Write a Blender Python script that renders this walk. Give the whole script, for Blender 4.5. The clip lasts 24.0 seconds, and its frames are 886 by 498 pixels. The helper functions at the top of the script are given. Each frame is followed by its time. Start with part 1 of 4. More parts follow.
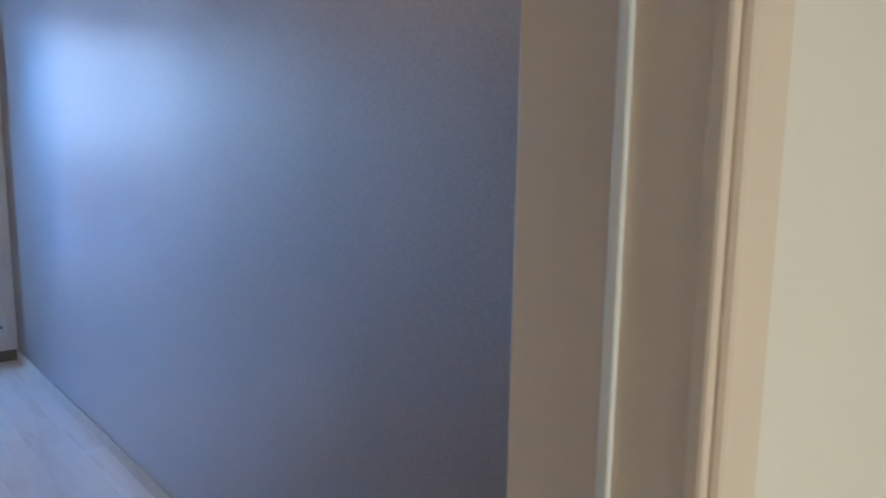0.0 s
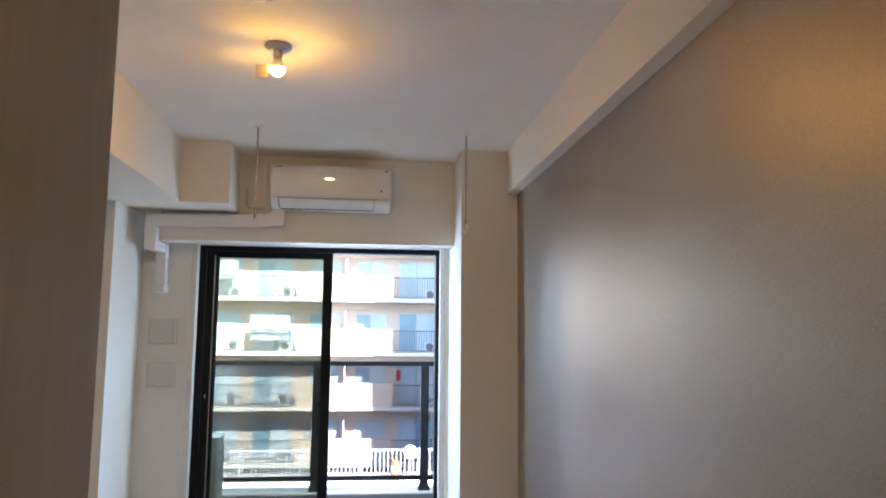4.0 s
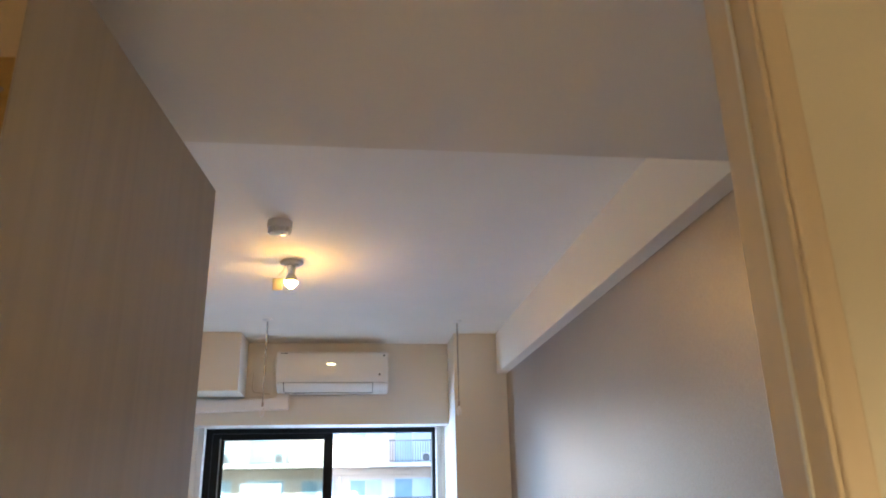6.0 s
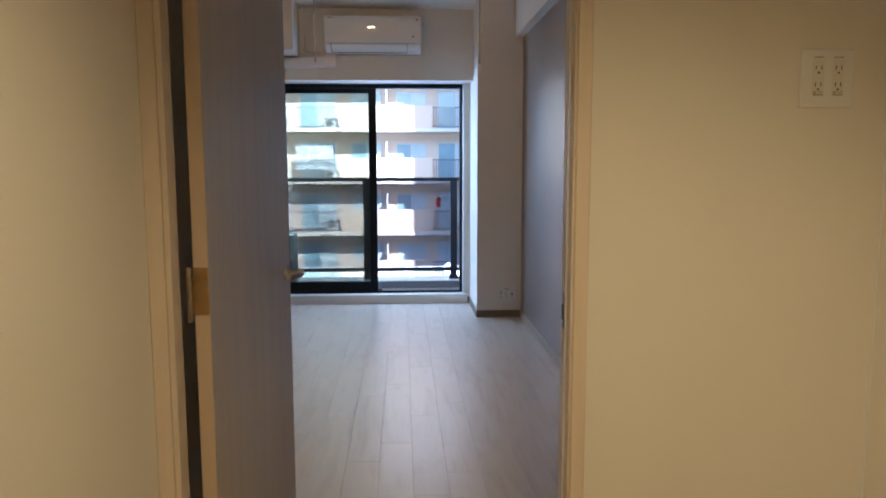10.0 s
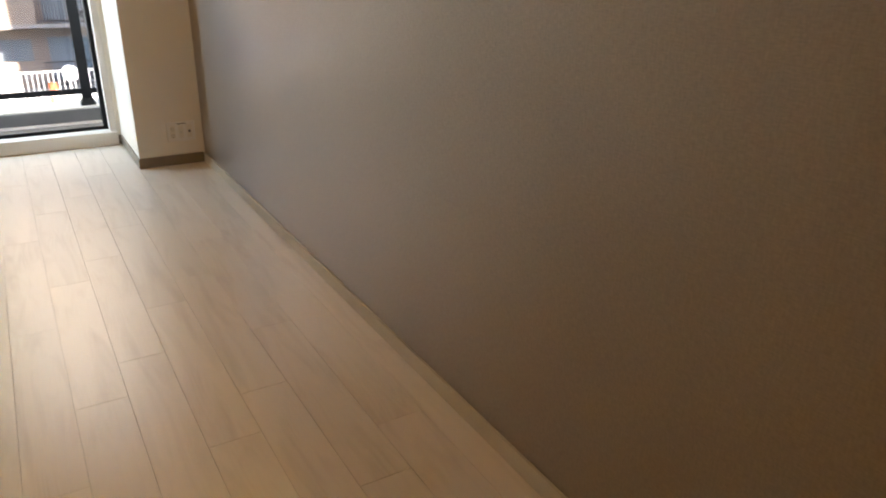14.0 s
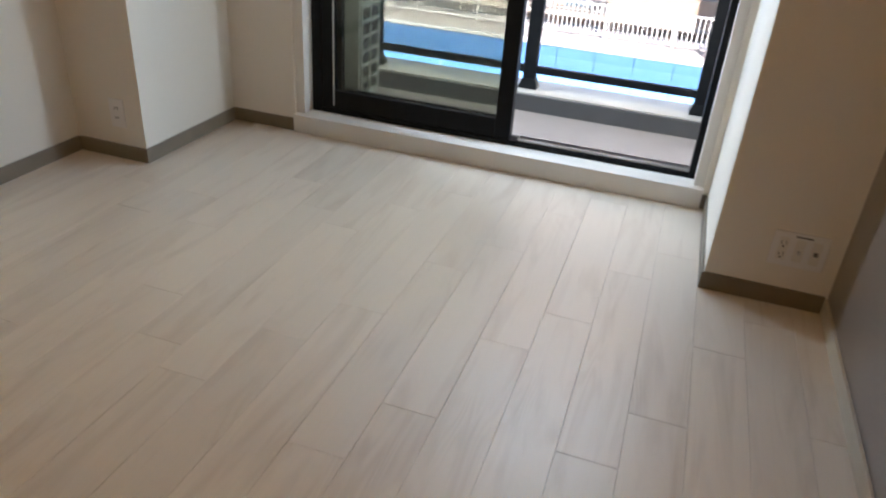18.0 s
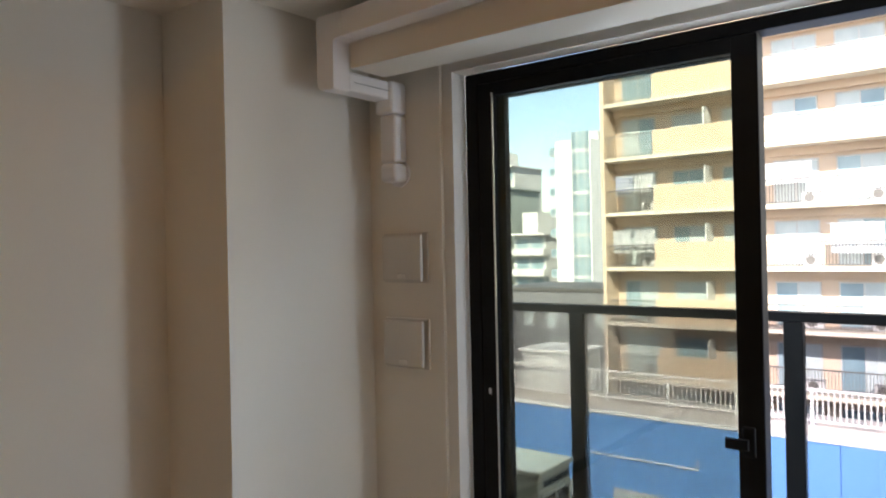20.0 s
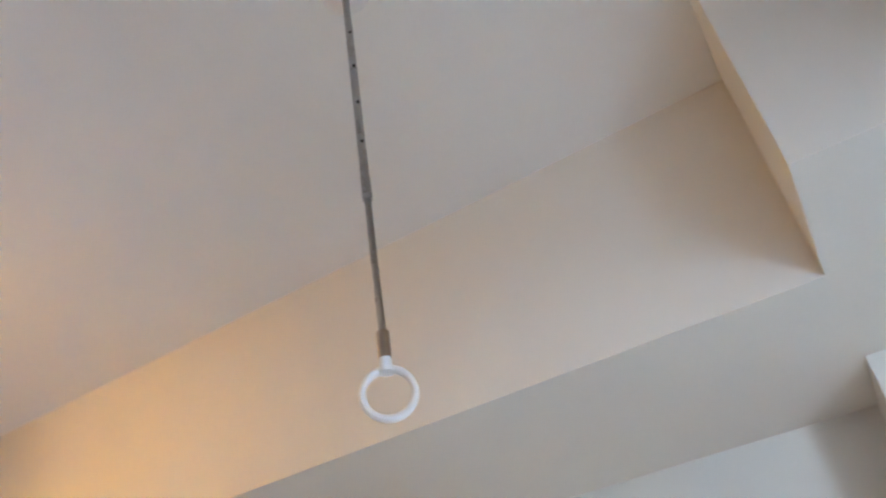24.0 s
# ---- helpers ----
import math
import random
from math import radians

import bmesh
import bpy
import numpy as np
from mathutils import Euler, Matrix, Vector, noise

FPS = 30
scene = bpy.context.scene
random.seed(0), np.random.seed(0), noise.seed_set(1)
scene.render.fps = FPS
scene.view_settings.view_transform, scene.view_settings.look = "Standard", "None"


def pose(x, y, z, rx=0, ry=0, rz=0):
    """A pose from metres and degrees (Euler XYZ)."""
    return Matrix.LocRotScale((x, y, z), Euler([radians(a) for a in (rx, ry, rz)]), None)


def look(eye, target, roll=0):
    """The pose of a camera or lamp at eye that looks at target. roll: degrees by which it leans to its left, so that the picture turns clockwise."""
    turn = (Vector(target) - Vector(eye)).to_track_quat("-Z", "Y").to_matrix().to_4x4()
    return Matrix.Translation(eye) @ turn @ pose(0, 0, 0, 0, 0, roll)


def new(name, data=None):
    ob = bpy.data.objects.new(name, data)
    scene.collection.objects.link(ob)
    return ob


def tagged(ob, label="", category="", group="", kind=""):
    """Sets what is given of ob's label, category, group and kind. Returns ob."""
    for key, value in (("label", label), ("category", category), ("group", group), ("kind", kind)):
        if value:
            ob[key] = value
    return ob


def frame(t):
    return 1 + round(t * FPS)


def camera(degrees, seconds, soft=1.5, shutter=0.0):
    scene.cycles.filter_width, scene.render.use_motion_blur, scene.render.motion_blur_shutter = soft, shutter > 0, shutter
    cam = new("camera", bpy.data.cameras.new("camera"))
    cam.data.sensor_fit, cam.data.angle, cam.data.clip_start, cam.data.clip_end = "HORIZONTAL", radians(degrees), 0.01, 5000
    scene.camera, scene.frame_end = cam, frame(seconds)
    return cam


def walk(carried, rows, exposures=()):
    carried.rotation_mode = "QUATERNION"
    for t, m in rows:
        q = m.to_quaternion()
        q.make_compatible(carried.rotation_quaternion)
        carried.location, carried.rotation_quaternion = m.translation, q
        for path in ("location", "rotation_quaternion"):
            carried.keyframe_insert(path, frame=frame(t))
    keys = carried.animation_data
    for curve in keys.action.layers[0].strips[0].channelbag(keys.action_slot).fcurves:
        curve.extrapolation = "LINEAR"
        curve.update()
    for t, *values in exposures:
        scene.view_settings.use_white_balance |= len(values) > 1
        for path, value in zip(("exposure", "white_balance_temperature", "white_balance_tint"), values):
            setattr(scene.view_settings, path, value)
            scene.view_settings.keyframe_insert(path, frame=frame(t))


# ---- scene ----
cam = camera(63.0, 24.0, 1.9, 0.2)

PATH = [
    (0, (-0.864, 0.055, 1.267), (0.455, 1.529, 0.974), 0.9),
    (0.2, (-0.895, 0.056, 1.256), (0.359, 1.594, 1.005), 1.1),
    (0.4, (-0.931, 0.05, 1.253), (0.232, 1.659, 1.009), 0.6),
    (1, (-1.05, 0.129, 1.311), (-0.167, 1.91, 1.088), -0.2),
    (1.5, (-1.037, 0.064, 1.314), (-0.368, 1.938, 1.116), -0.1),
    (2, (-1.03, 0.044, 1.319), (-0.5, 1.964, 1.137), 0.2),
    (2.5, (-1.042, 0.021, 1.327), (-0.618, 1.972, 1.21), 0.2),
    (4.5, (-1.015, -0.06, 1.464), (-0.812, 1.899, 1.813), 0.5),
    (5, (-1.028, -0.126, 1.51), (-0.81, 1.808, 1.968), 0.1),
    (5.5, (-1.072, -0.264, 1.509), (-0.832, 1.639, 2.075), -0.6),
    (6, (-1.067, -0.468, 1.512), (-0.837, 1.411, 2.158), -1.1),
    (6.5, (-1.008, -0.708, 1.499), (-0.808, 1.158, 2.192), -1.3),
    (7, (-1.018, -0.909, 1.5), (-0.836, 0.958, 2.193), -1.0),
    (7.5, (-1.08, -1.099, 1.477), (-0.894, 0.792, 2.102), -0.7),
    (8, (-1.073, -1.228, 1.46), (-0.895, 0.706, 1.938), -0.4),
    (8.5, (-1.035, -1.338, 1.417), (-0.883, 0.634, 1.718), -0.4),
    (9, (-1.013, -1.401, 1.381), (-0.889, 0.591, 1.502), -0.5),
    (9.5, (-1.009, -1.414, 1.338), (-0.894, 0.582, 1.276), -0.3),
    (10, (-1.003, -1.388, 1.31), (-0.892, 0.595, 1.073), -0.1),
    (10.5, (-1.024, -1.307, 1.28), (-0.905, 0.655, 0.911), 0.1),
    (12.5, (-1.014, -0.521, 1.345), (-0.654, 1.361, 0.772), 0.3),
    (13, (-1.041, -0.257, 1.336), (-0.461, 1.549, 0.704), 0.1),
    (13.5, (-0.975, -0.019, 1.273), (-0.189, 1.682, 0.573), 0.3),
    (14, (-0.961, 0.229, 1.264), (-0.009, 1.804, 0.482), 1.2),
    (14.5, (-0.925, 0.48, 1.276), (0.106, 1.962, 0.416), 2.6),
    (15, (-0.84, 0.721, 1.26), (0.173, 2.177, 0.336), 4.5),
    (15.5, (-0.815, 0.945, 1.226), (0.115, 2.451, 0.295), 8.0),
    (16, (-0.746, 1.314, 1.241), (-0.052, 2.905, 0.248), 7.9),
    (16.5, (-0.694, 1.596, 1.235), (-0.263, 3.262, 0.216), 8.8),
    (17, (-0.61, 1.865, 1.209), (-0.494, 3.573, 0.176), 8.6),
    (17.5, (-0.63, 2.174, 1.218), (-0.828, 3.87, 0.177), 6.8),
    (18, (-0.591, 2.423, 1.214), (-1.104, 4.096, 0.244), 4.3),
    (18.5, (-0.595, 2.653, 1.264), (-1.356, 4.324, 0.471), 2.2),
    (19, (-0.673, 2.878, 1.325), (-1.601, 4.564, 0.78), 0.7),
    (19.5, (-0.703, 3.104, 1.37), (-1.79, 4.766, 1.13), -0.8),
    (21.5, (-0.862, 4.071, 1.617), (-2.422, 5.226, 2.101), -0.2),
    (22, (-0.931, 4.229, 1.667), (-2.543, 5.199, 2.346), -0.9),
    (22.5, (-0.996, 4.365, 1.706), (-2.676, 5.046, 2.55), -3.5),
    (23, (-1.024, 4.504, 1.741), (-2.763, 4.745, 2.7), -6.6),
    (23.5, (-1.063, 4.589, 1.738), (-2.733, 4.317, 2.804), -9.1),
    (24, (-1.128, 4.588, 1.754), (-2.613, 3.858, 2.876), -10.0),
]
EXPOSURES = [(0.0, 3.25, 3600, 10), (0.5, 3.25, 4200, 10), (1.0, 3.3, 4800, 10), (2.0, 2.98, 5600, 10), (5.0, 3.25, 5000, 8), (7.0, 3.5, 4700, 8), (8.0, 3.45, 4500, 9), (9.0, 2.8, 4700, 10), (10.0, 2.55, 4700, 11), (12.5, 2.6, 5000, 11), (13.0, 2.75, 5250, 10), (14.0, 3.15, 6500, 8), (15.0, 3.4, 6200, 7), (16.0, 3.45, 6200, 9), (17.0, 3.02, 5900, 11), (18.0, 2.6, 6200, 10), (19.0, 2.0, 6700, 11), (22.0, 2.75, 5600, 14), (23.0, 3.2, 5400, 10), (24.0, 3.4, 5300, 9)]
walk(cam, [(t, look(eye, target, roll)) for t, eye, target, roll in PATH], EXPOSURES)

# ---- light ----
world = bpy.data.worlds.new("sky")
scene.world = world
world.use_nodes = True
wn = world.node_tree.nodes
sky = wn.new("ShaderNodeTexSky")
sky.sky_type = "NISHITA"
sky.sun_disc = False
sky.sun_elevation, sky.sun_rotation = radians(37.5), radians(158)
world.node_tree.links.new(sky.outputs[0], wn["Background"].inputs[0])
wn["Background"].inputs[1].default_value = 0.13

sun_data = bpy.data.lights.new("sun", "SUN")
sun_data.energy, sun_data.angle, sun_data.color = 5.0, radians(0.5), (1.0, 0.95, 0.87)
sun = new("sun", sun_data)
sun.matrix_world = look((3.2, -8, 6.6), (0, 0, 0))

# added fill for the sky's light: hidden lamps outside, above and beside the window
def fill_lamp(eye, target, w, h, watts, colour):
    data = bpy.data.lights.new("window_fill_lamp", "AREA")
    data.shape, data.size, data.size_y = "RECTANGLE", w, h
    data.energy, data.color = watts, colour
    new("window_fill_lamp", data).matrix_world = look(eye, target)


fill_lamp((-1.33, 6.0, 2.50), (-1.33, 0.6, 1.15), 1.75, 0.5, 8.0, (0.62, 0.82, 1.0))
fill_lamp((-2.98, 5.82, 1.35), (-0.2, 2.6, 1.45), 0.6, 1.2, 19.0, (0.80, 0.90, 1.0))
fill_lamp((0.30, 5.85, 1.05), (-2.2, 3.2, 1.6), 0.6, 1.2, 6.0, (0.82, 0.91, 1.0))
HALL_W = 12.5


# ---- helpers of this scene ----
def box(bm, x0, x1, y0, y1, z0, z1):
    vs = [bm.verts.new((x, y, z)) for z in (z0, z1) for x, y in ((x0, y0), (x1, y0), (x1, y1), (x0, y1))]
    for f in ((3, 2, 1, 0), (4, 5, 6, 7), (0, 1, 5, 4), (1, 2, 6, 5), (2, 3, 7, 6), (3, 0, 4, 7)):
        bm.faces.new([vs[i] for i in f])
    return bm


def boxes(*rows, bevel=0.0, segments=2):
    bm = bmesh.new()
    for r in rows:
        box(bm, *r)
    if bevel:
        bmesh.ops.bevel(bm, geom=bm.edges[:], offset=bevel, segments=segments, profile=0.5, affect="EDGES")
    return bm


def tube(bm, a, b, r, r2=None, seg=16):
    """A capped cylinder or cone from a to b."""
    a, b = Vector(a), Vector(b)
    m = Matrix.Translation((a + b) / 2) @ (b - a).to_track_quat("Z", "Y").to_matrix().to_4x4()
    bmesh.ops.create_cone(bm, cap_ends=True, segments=seg, radius1=r, radius2=r if r2 is None else r2, depth=(b - a).length, matrix=m)
    return bm


def lathe(bm, profile, at=(0, 0, 0), seg=32):
    """Turns (radius, height) pairs round the z axis."""
    rings = []
    for r, z in profile:
        if r < 1e-5:
            rings.append([bm.verts.new((at[0], at[1], at[2] + z))])
        else:
            rings.append([bm.verts.new((at[0] + r * math.cos(2 * math.pi * k / seg), at[1] + r * math.sin(2 * math.pi * k / seg), at[2] + z)) for k in range(seg)])
    for a, b in zip(rings, rings[1:]):
        for k in range(seg):
            q = (k + 1) % seg
            if len(a) == 1 and len(b) == 1:
                continue
            if len(a) == 1:
                bm.faces.new((a[0], b[q], b[k]))
            elif len(b) == 1:
                bm.faces.new((a[k], a[q], b[0]))
            else:
                bm.faces.new((a[k], a[q], b[q], b[k]))
    return bm


def sweep(bm, path, r, seg=8):
    """A round cable along points that lie in the xz plane."""
    rings = []
    for k, p in enumerate(path):
        a, c = path[max(k - 1, 0)], path[min(k + 1, len(path) - 1)]
        d = (Vector(c) - Vector(a)).normalized()
        side, up = Vector((0, 1, 0)), d.cross(Vector((0, 1, 0)))
        rings.append([bm.verts.new(Vector(p) + r * (math.cos(t) * side + math.sin(t) * up)) for t in (2 * math.pi * i / seg for i in range(seg))])
    for a, c in zip(rings, rings[1:]):
        for i in range(seg):
            bm.faces.new((a[i], a[(i + 1) % seg], c[(i + 1) % seg], c[i]))
    bm.faces.new(rings[0][::-1])
    bm.faces.new(rings[-1])
    return bm


def extrude_x(bm, outline, x0, x1):
    """A prism along x from an outline of (y, z) pairs."""
    a = [bm.verts.new((x0, y, z)) for y, z in outline]
    b = [bm.verts.new((x1, y, z)) for y, z in outline]
    n = len(outline)
    bm.faces.new(a[::-1])
    bm.faces.new(b)
    for k in range(n):
        bm.faces.new((a[k], a[(k + 1) % n], b[(k + 1) % n], b[k]))
    return bm


def rounded(corners, n=4):
    """An outline of (u, v, radius) corners, its corners turned into arcs."""
    out = []
    for k, (u, v, r) in enumerate(corners):
        p = Vector((u, v))
        if r <= 0:
            out.append((u, v))
            continue
        a, c = Vector(corners[k - 1][:2]) - p, Vector(corners[(k + 1) % len(corners)][:2]) - p
        a.normalize()
        c.normalize()
        half = a.angle(c) / 2
        d = r / math.tan(half)
        mid = p + (a + c).normalized() * (r / math.sin(half))
        s, e = p + a * d - mid, p + c * d - mid
        turn = s.angle_signed(e)
        for q in range(n + 1):
            w = turn * q / n
            out.append((mid.x + s.x * math.cos(w) + s.y * math.sin(w), mid.y - s.x * math.sin(w) + s.y * math.cos(w)))
    return out


def extrude_y(bm, outline, y0, y1, bevel=0.0):
    """A prism along y from an outline of (x, z) pairs, its front rim softened."""
    a = [bm.verts.new((x, y0, z)) for x, z in outline]
    b = [bm.verts.new((x, y1, z)) for x, z in outline]
    n = len(outline)
    front = bm.faces.new(a)
    bm.faces.new(b[::-1])
    for k in range(n):
        bm.faces.new((a[k], b[k], b[(k + 1) % n], a[(k + 1) % n]))
    if bevel:
        bmesh.ops.bevel(bm, geom=list(front.edges), offset=bevel, segments=3, profile=0.5, affect="EDGES", clamp_overlap=True)
    return bm


def mesh_of(name, bm, material, smooth=False):
    bmesh.ops.recalc_face_normals(bm, faces=bm.faces[:])
    me = bpy.data.meshes.new(name)
    bm.to_mesh(me)
    bm.free()
    me.materials.append(material)
    if smooth:
        me.shade_smooth()
        me.set_sharp_from_angle(angle=radians(40))
    return me


def part(name, bm, material, parent, label="", smooth=False):
    ob = new(name, mesh_of(name, bm, material, smooth))
    ob.parent = parent
    if label:
        tagged(ob, label)
    return ob


def thing(name, label, category, at=(0, 0, 0), group=""):
    ob = new(name)
    ob.empty_display_size = 0.1
    ob.location = at
    return tagged(ob, label, category, group)


def structure(name, bm, material, label="", category="structure", smooth=False):
    ob = new(name, mesh_of(name, bm, material, smooth))
    return tagged(ob, label or name.replace("_", " "), category, "", "structure")


def text_part(name, body, size, m, material, parent):
    cu = bpy.data.curves.new(name, "FONT")
    cu.body, cu.size, cu.extrude, cu.align_x = body, size, 0.0003, "CENTER"
    tmp = bpy.data.objects.new(name, cu)
    me = bpy.data.meshes.new_from_object(tmp)
    bpy.data.objects.remove(tmp)
    me.transform(m)
    me.materials.append(material)
    ob = new(name, me)
    ob.parent = parent
    return ob


# ---- materials ----
def surf(name, c1, c2=None, rough=0.6, scale=(8, 8, 8), bump=0.0, bump_scale=120.0, metal=0.0, rough_var=0.08, spec=0.5, stains=0.0, coat=0.0):
    """A surface that varies between two colours at two scales, with a fine relief."""
    m = bpy.data.materials.new(name)
    m.use_nodes = True
    nt = m.node_tree
    b = nt.nodes["Principled BSDF"]
    c2 = c2 or tuple(v * 0.9 for v in c1)
    co = nt.nodes.new("ShaderNodeTexCoord")
    mp = nt.nodes.new("ShaderNodeMapping")
    mp.inputs["Scale"].default_value = scale
    nt.links.new(co.outputs["Object"], mp.inputs["Vector"])
    n1 = nt.nodes.new("ShaderNodeTexNoise")
    n1.inputs["Scale"].default_value, n1.inputs["Detail"].default_value = 1.0, 6.0
    nt.links.new(mp.outputs[0], n1.inputs["Vector"])
    ramp = nt.nodes.new("ShaderNodeMapRange")
    ramp.inputs["From Min"].default_value, ramp.inputs["From Max"].default_value = 0.3, 0.7
    nt.links.new(n1.outputs[0], ramp.inputs["Value"])
    mix = nt.nodes.new("ShaderNodeMix")
    mix.data_type = "RGBA"
    mix.inputs["A"].default_value, mix.inputs["B"].default_value = (*c1, 1), (*c2, 1)
    nt.links.new(ramp.outputs[0], mix.inputs["Factor"])
    nt.links.new(mix.outputs["Result"], b.inputs["Base Color"])
    rr = nt.nodes.new("ShaderNodeMapRange")
    rr.inputs["To Min"].default_value, rr.inputs["To Max"].default_value = rough - rough_var, rough + rough_var
    nt.links.new(n1.outputs[0], rr.inputs["Value"])
    nt.links.new(rr.outputs[0], b.inputs["Roughness"])
    b.inputs["Metallic"].default_value, b.inputs["Specular IOR Level"].default_value = metal, spec
    b.inputs["Coat Weight"].default_value = coat
    if bump:
        n2 = nt.nodes.new("ShaderNodeTexNoise")
        n2.inputs["Scale"].default_value, n2.inputs["Detail"].default_value = bump_scale, 4.0
        nt.links.new(co.outputs["Object"], n2.inputs["Vector"])
        bp = nt.nodes.new("ShaderNodeBump")
        bp.inputs["Strength"].default_value, bp.inputs["Distance"].default_value = bump, 0.002
        nt.links.new(n2.outputs[0], bp.inputs["Height"])
        nt.links.new(bp.outputs[0], b.inputs["Normal"])
    return m


def wood_planks(name, c1, c2, c3, rough, upright=False):
    """Pale printed wood: streaks along y, differing from plank to plank."""
    m = bpy.data.materials.new(name)
    m.use_nodes = True
    nt = m.node_tree
    b = nt.nodes["Principled BSDF"]
    co = nt.nodes.new("ShaderNodeTexCoord")
    info = nt.nodes.new("ShaderNodeObjectInfo")
    off = nt.nodes.new("ShaderNodeVectorMath")
    off.operation = "MULTIPLY_ADD"
    off.inputs[1].default_value = (37.0, 19.0, 11.0)
    comb = nt.nodes.new("ShaderNodeCombineXYZ")
    for k in range(3):
        nt.links.new(info.outputs["Random"], comb.inputs[k])
    nt.links.new(comb.outputs[0], off.inputs[0])
    nt.links.new(co.outputs["Object"], off.inputs[2])
    def streak(sc, detail, dist=0.0):
        mp = nt.nodes.new("ShaderNodeMapping")
        mp.inputs["Scale"].default_value = sc
        nt.links.new(off.outputs[0], mp.inputs["Vector"])
        n = nt.nodes.new("ShaderNodeTexNoise")
        n.inputs["Scale"].default_value, n.inputs["Detail"].default_value, n.inputs["Distortion"].default_value = 1.0, detail, dist
        nt.links.new(mp.outputs[0], n.inputs["Vector"])
        return n.outputs[0]
    broad, fine = streak((22, 22, 1.2) if upright else (13, 1.5, 13), 7.0, 1.1), streak((150, 150, 4) if upright else (150, 5, 150), 3.0)
    r1 = nt.nodes.new("ShaderNodeMapRange")
    r1.inputs["From Min"].default_value, r1.inputs["From Max"].default_value = (0.40, 0.70) if upright else (0.50, 0.74)
    nt.links.new(broad, r1.inputs["Value"])
    mix = nt.nodes.new("ShaderNodeMix")
    mix.data_type = "RGBA"
    mix.inputs["A"].default_value, mix.inputs["B"].default_value = (*c1, 1), (*c2, 1)
    nt.links.new(r1.outputs[0], mix.inputs["Factor"])
    r2 = nt.nodes.new("ShaderNodeMapRange")
    r2.inputs["From Min"].default_value, r2.inputs["From Max"].default_value, r2.inputs["To Max"].default_value = 0.5, 0.85, 0.10
    nt.links.new(fine, r2.inputs["Value"])
    mix2 = nt.nodes.new("ShaderNodeMix")
    mix2.data_type = "RGBA"
    mix2.inputs["B"].default_value = (*c3, 1)
    nt.links.new(r2.outputs[0], mix2.inputs["Factor"])
    nt.links.new(mix.outputs["Result"], mix2.inputs["A"])
    if not upright:
        # arched grain: contour lines of a stretched noise, only here and there
        ring, mask = nt.nodes.new("ShaderNodeMath"), nt.nodes.new("ShaderNodeMapRange")
        wide = nt.nodes.new("ShaderNodeMath")
        wide.operation, wide.inputs[1].default_value = "MULTIPLY", 95.0
        ring.operation = "SINE"
        nt.links.new(streak((9, 1.1, 9), 2.0, 0.3), wide.inputs[0])
        nt.links.new(wide.outputs[0], ring.inputs[0])
        mask.inputs["From Min"].default_value, mask.inputs["From Max"].default_value, mask.inputs["To Max"].default_value = 0.52, 0.72, 0.34
        nt.links.new(streak((7, 1.6, 7), 2.0, 0.5), mask.inputs["Value"])
        lines, fac = nt.nodes.new("ShaderNodeMapRange"), nt.nodes.new("ShaderNodeMath")
        lines.inputs["From Min"].default_value, lines.inputs["To Min"].default_value = -0.6, 0.25
        nt.links.new(ring.outputs[0], lines.inputs["Value"])
        fac.operation = "MULTIPLY"
        nt.links.new(lines.outputs[0], fac.inputs[0])
        nt.links.new(mask.outputs[0], fac.inputs[1])
        grain = nt.nodes.new("ShaderNodeMix")
        grain.data_type = "RGBA"
        grain.inputs["B"].default_value = (*c3, 1)
        nt.links.new(fac.outputs[0], grain.inputs["Factor"])
        nt.links.new(mix2.outputs["Result"], grain.inputs["A"])
        mix2 = grain
    hsv = nt.nodes.new("ShaderNodeHueSaturation")
    r3 = nt.nodes.new("ShaderNodeMapRange")
    r3.inputs["To Min"].default_value, r3.inputs["To Max"].default_value = 0.96, 1.03
    nt.links.new(info.outputs["Random"], r3.inputs["Value"])
    nt.links.new(r3.outputs[0], hsv.inputs["Value"])
    nt.links.new(mix2.outputs["Result"], hsv.inputs["Color"])
    nt.links.new(hsv.outputs[0], b.inputs["Base Color"])
    r4 = nt.nodes.new("ShaderNodeMapRange")
    r4.inputs["To Min"].default_value, r4.inputs["To Max"].default_value = rough, rough + 0.03
    nt.links.new(broad, r4.inputs["Value"])
    nt.links.new(r4.outputs[0], b.inputs["Roughness"])
    bp = nt.nodes.new("ShaderNodeBump")
    bp.inputs["Strength"].default_value, bp.inputs["Distance"].default_value = 0.04, 0.001
    nt.links.new(fine, bp.inputs["Height"])
    nt.links.new(bp.outputs[0], b.inputs["Normal"])
    return m


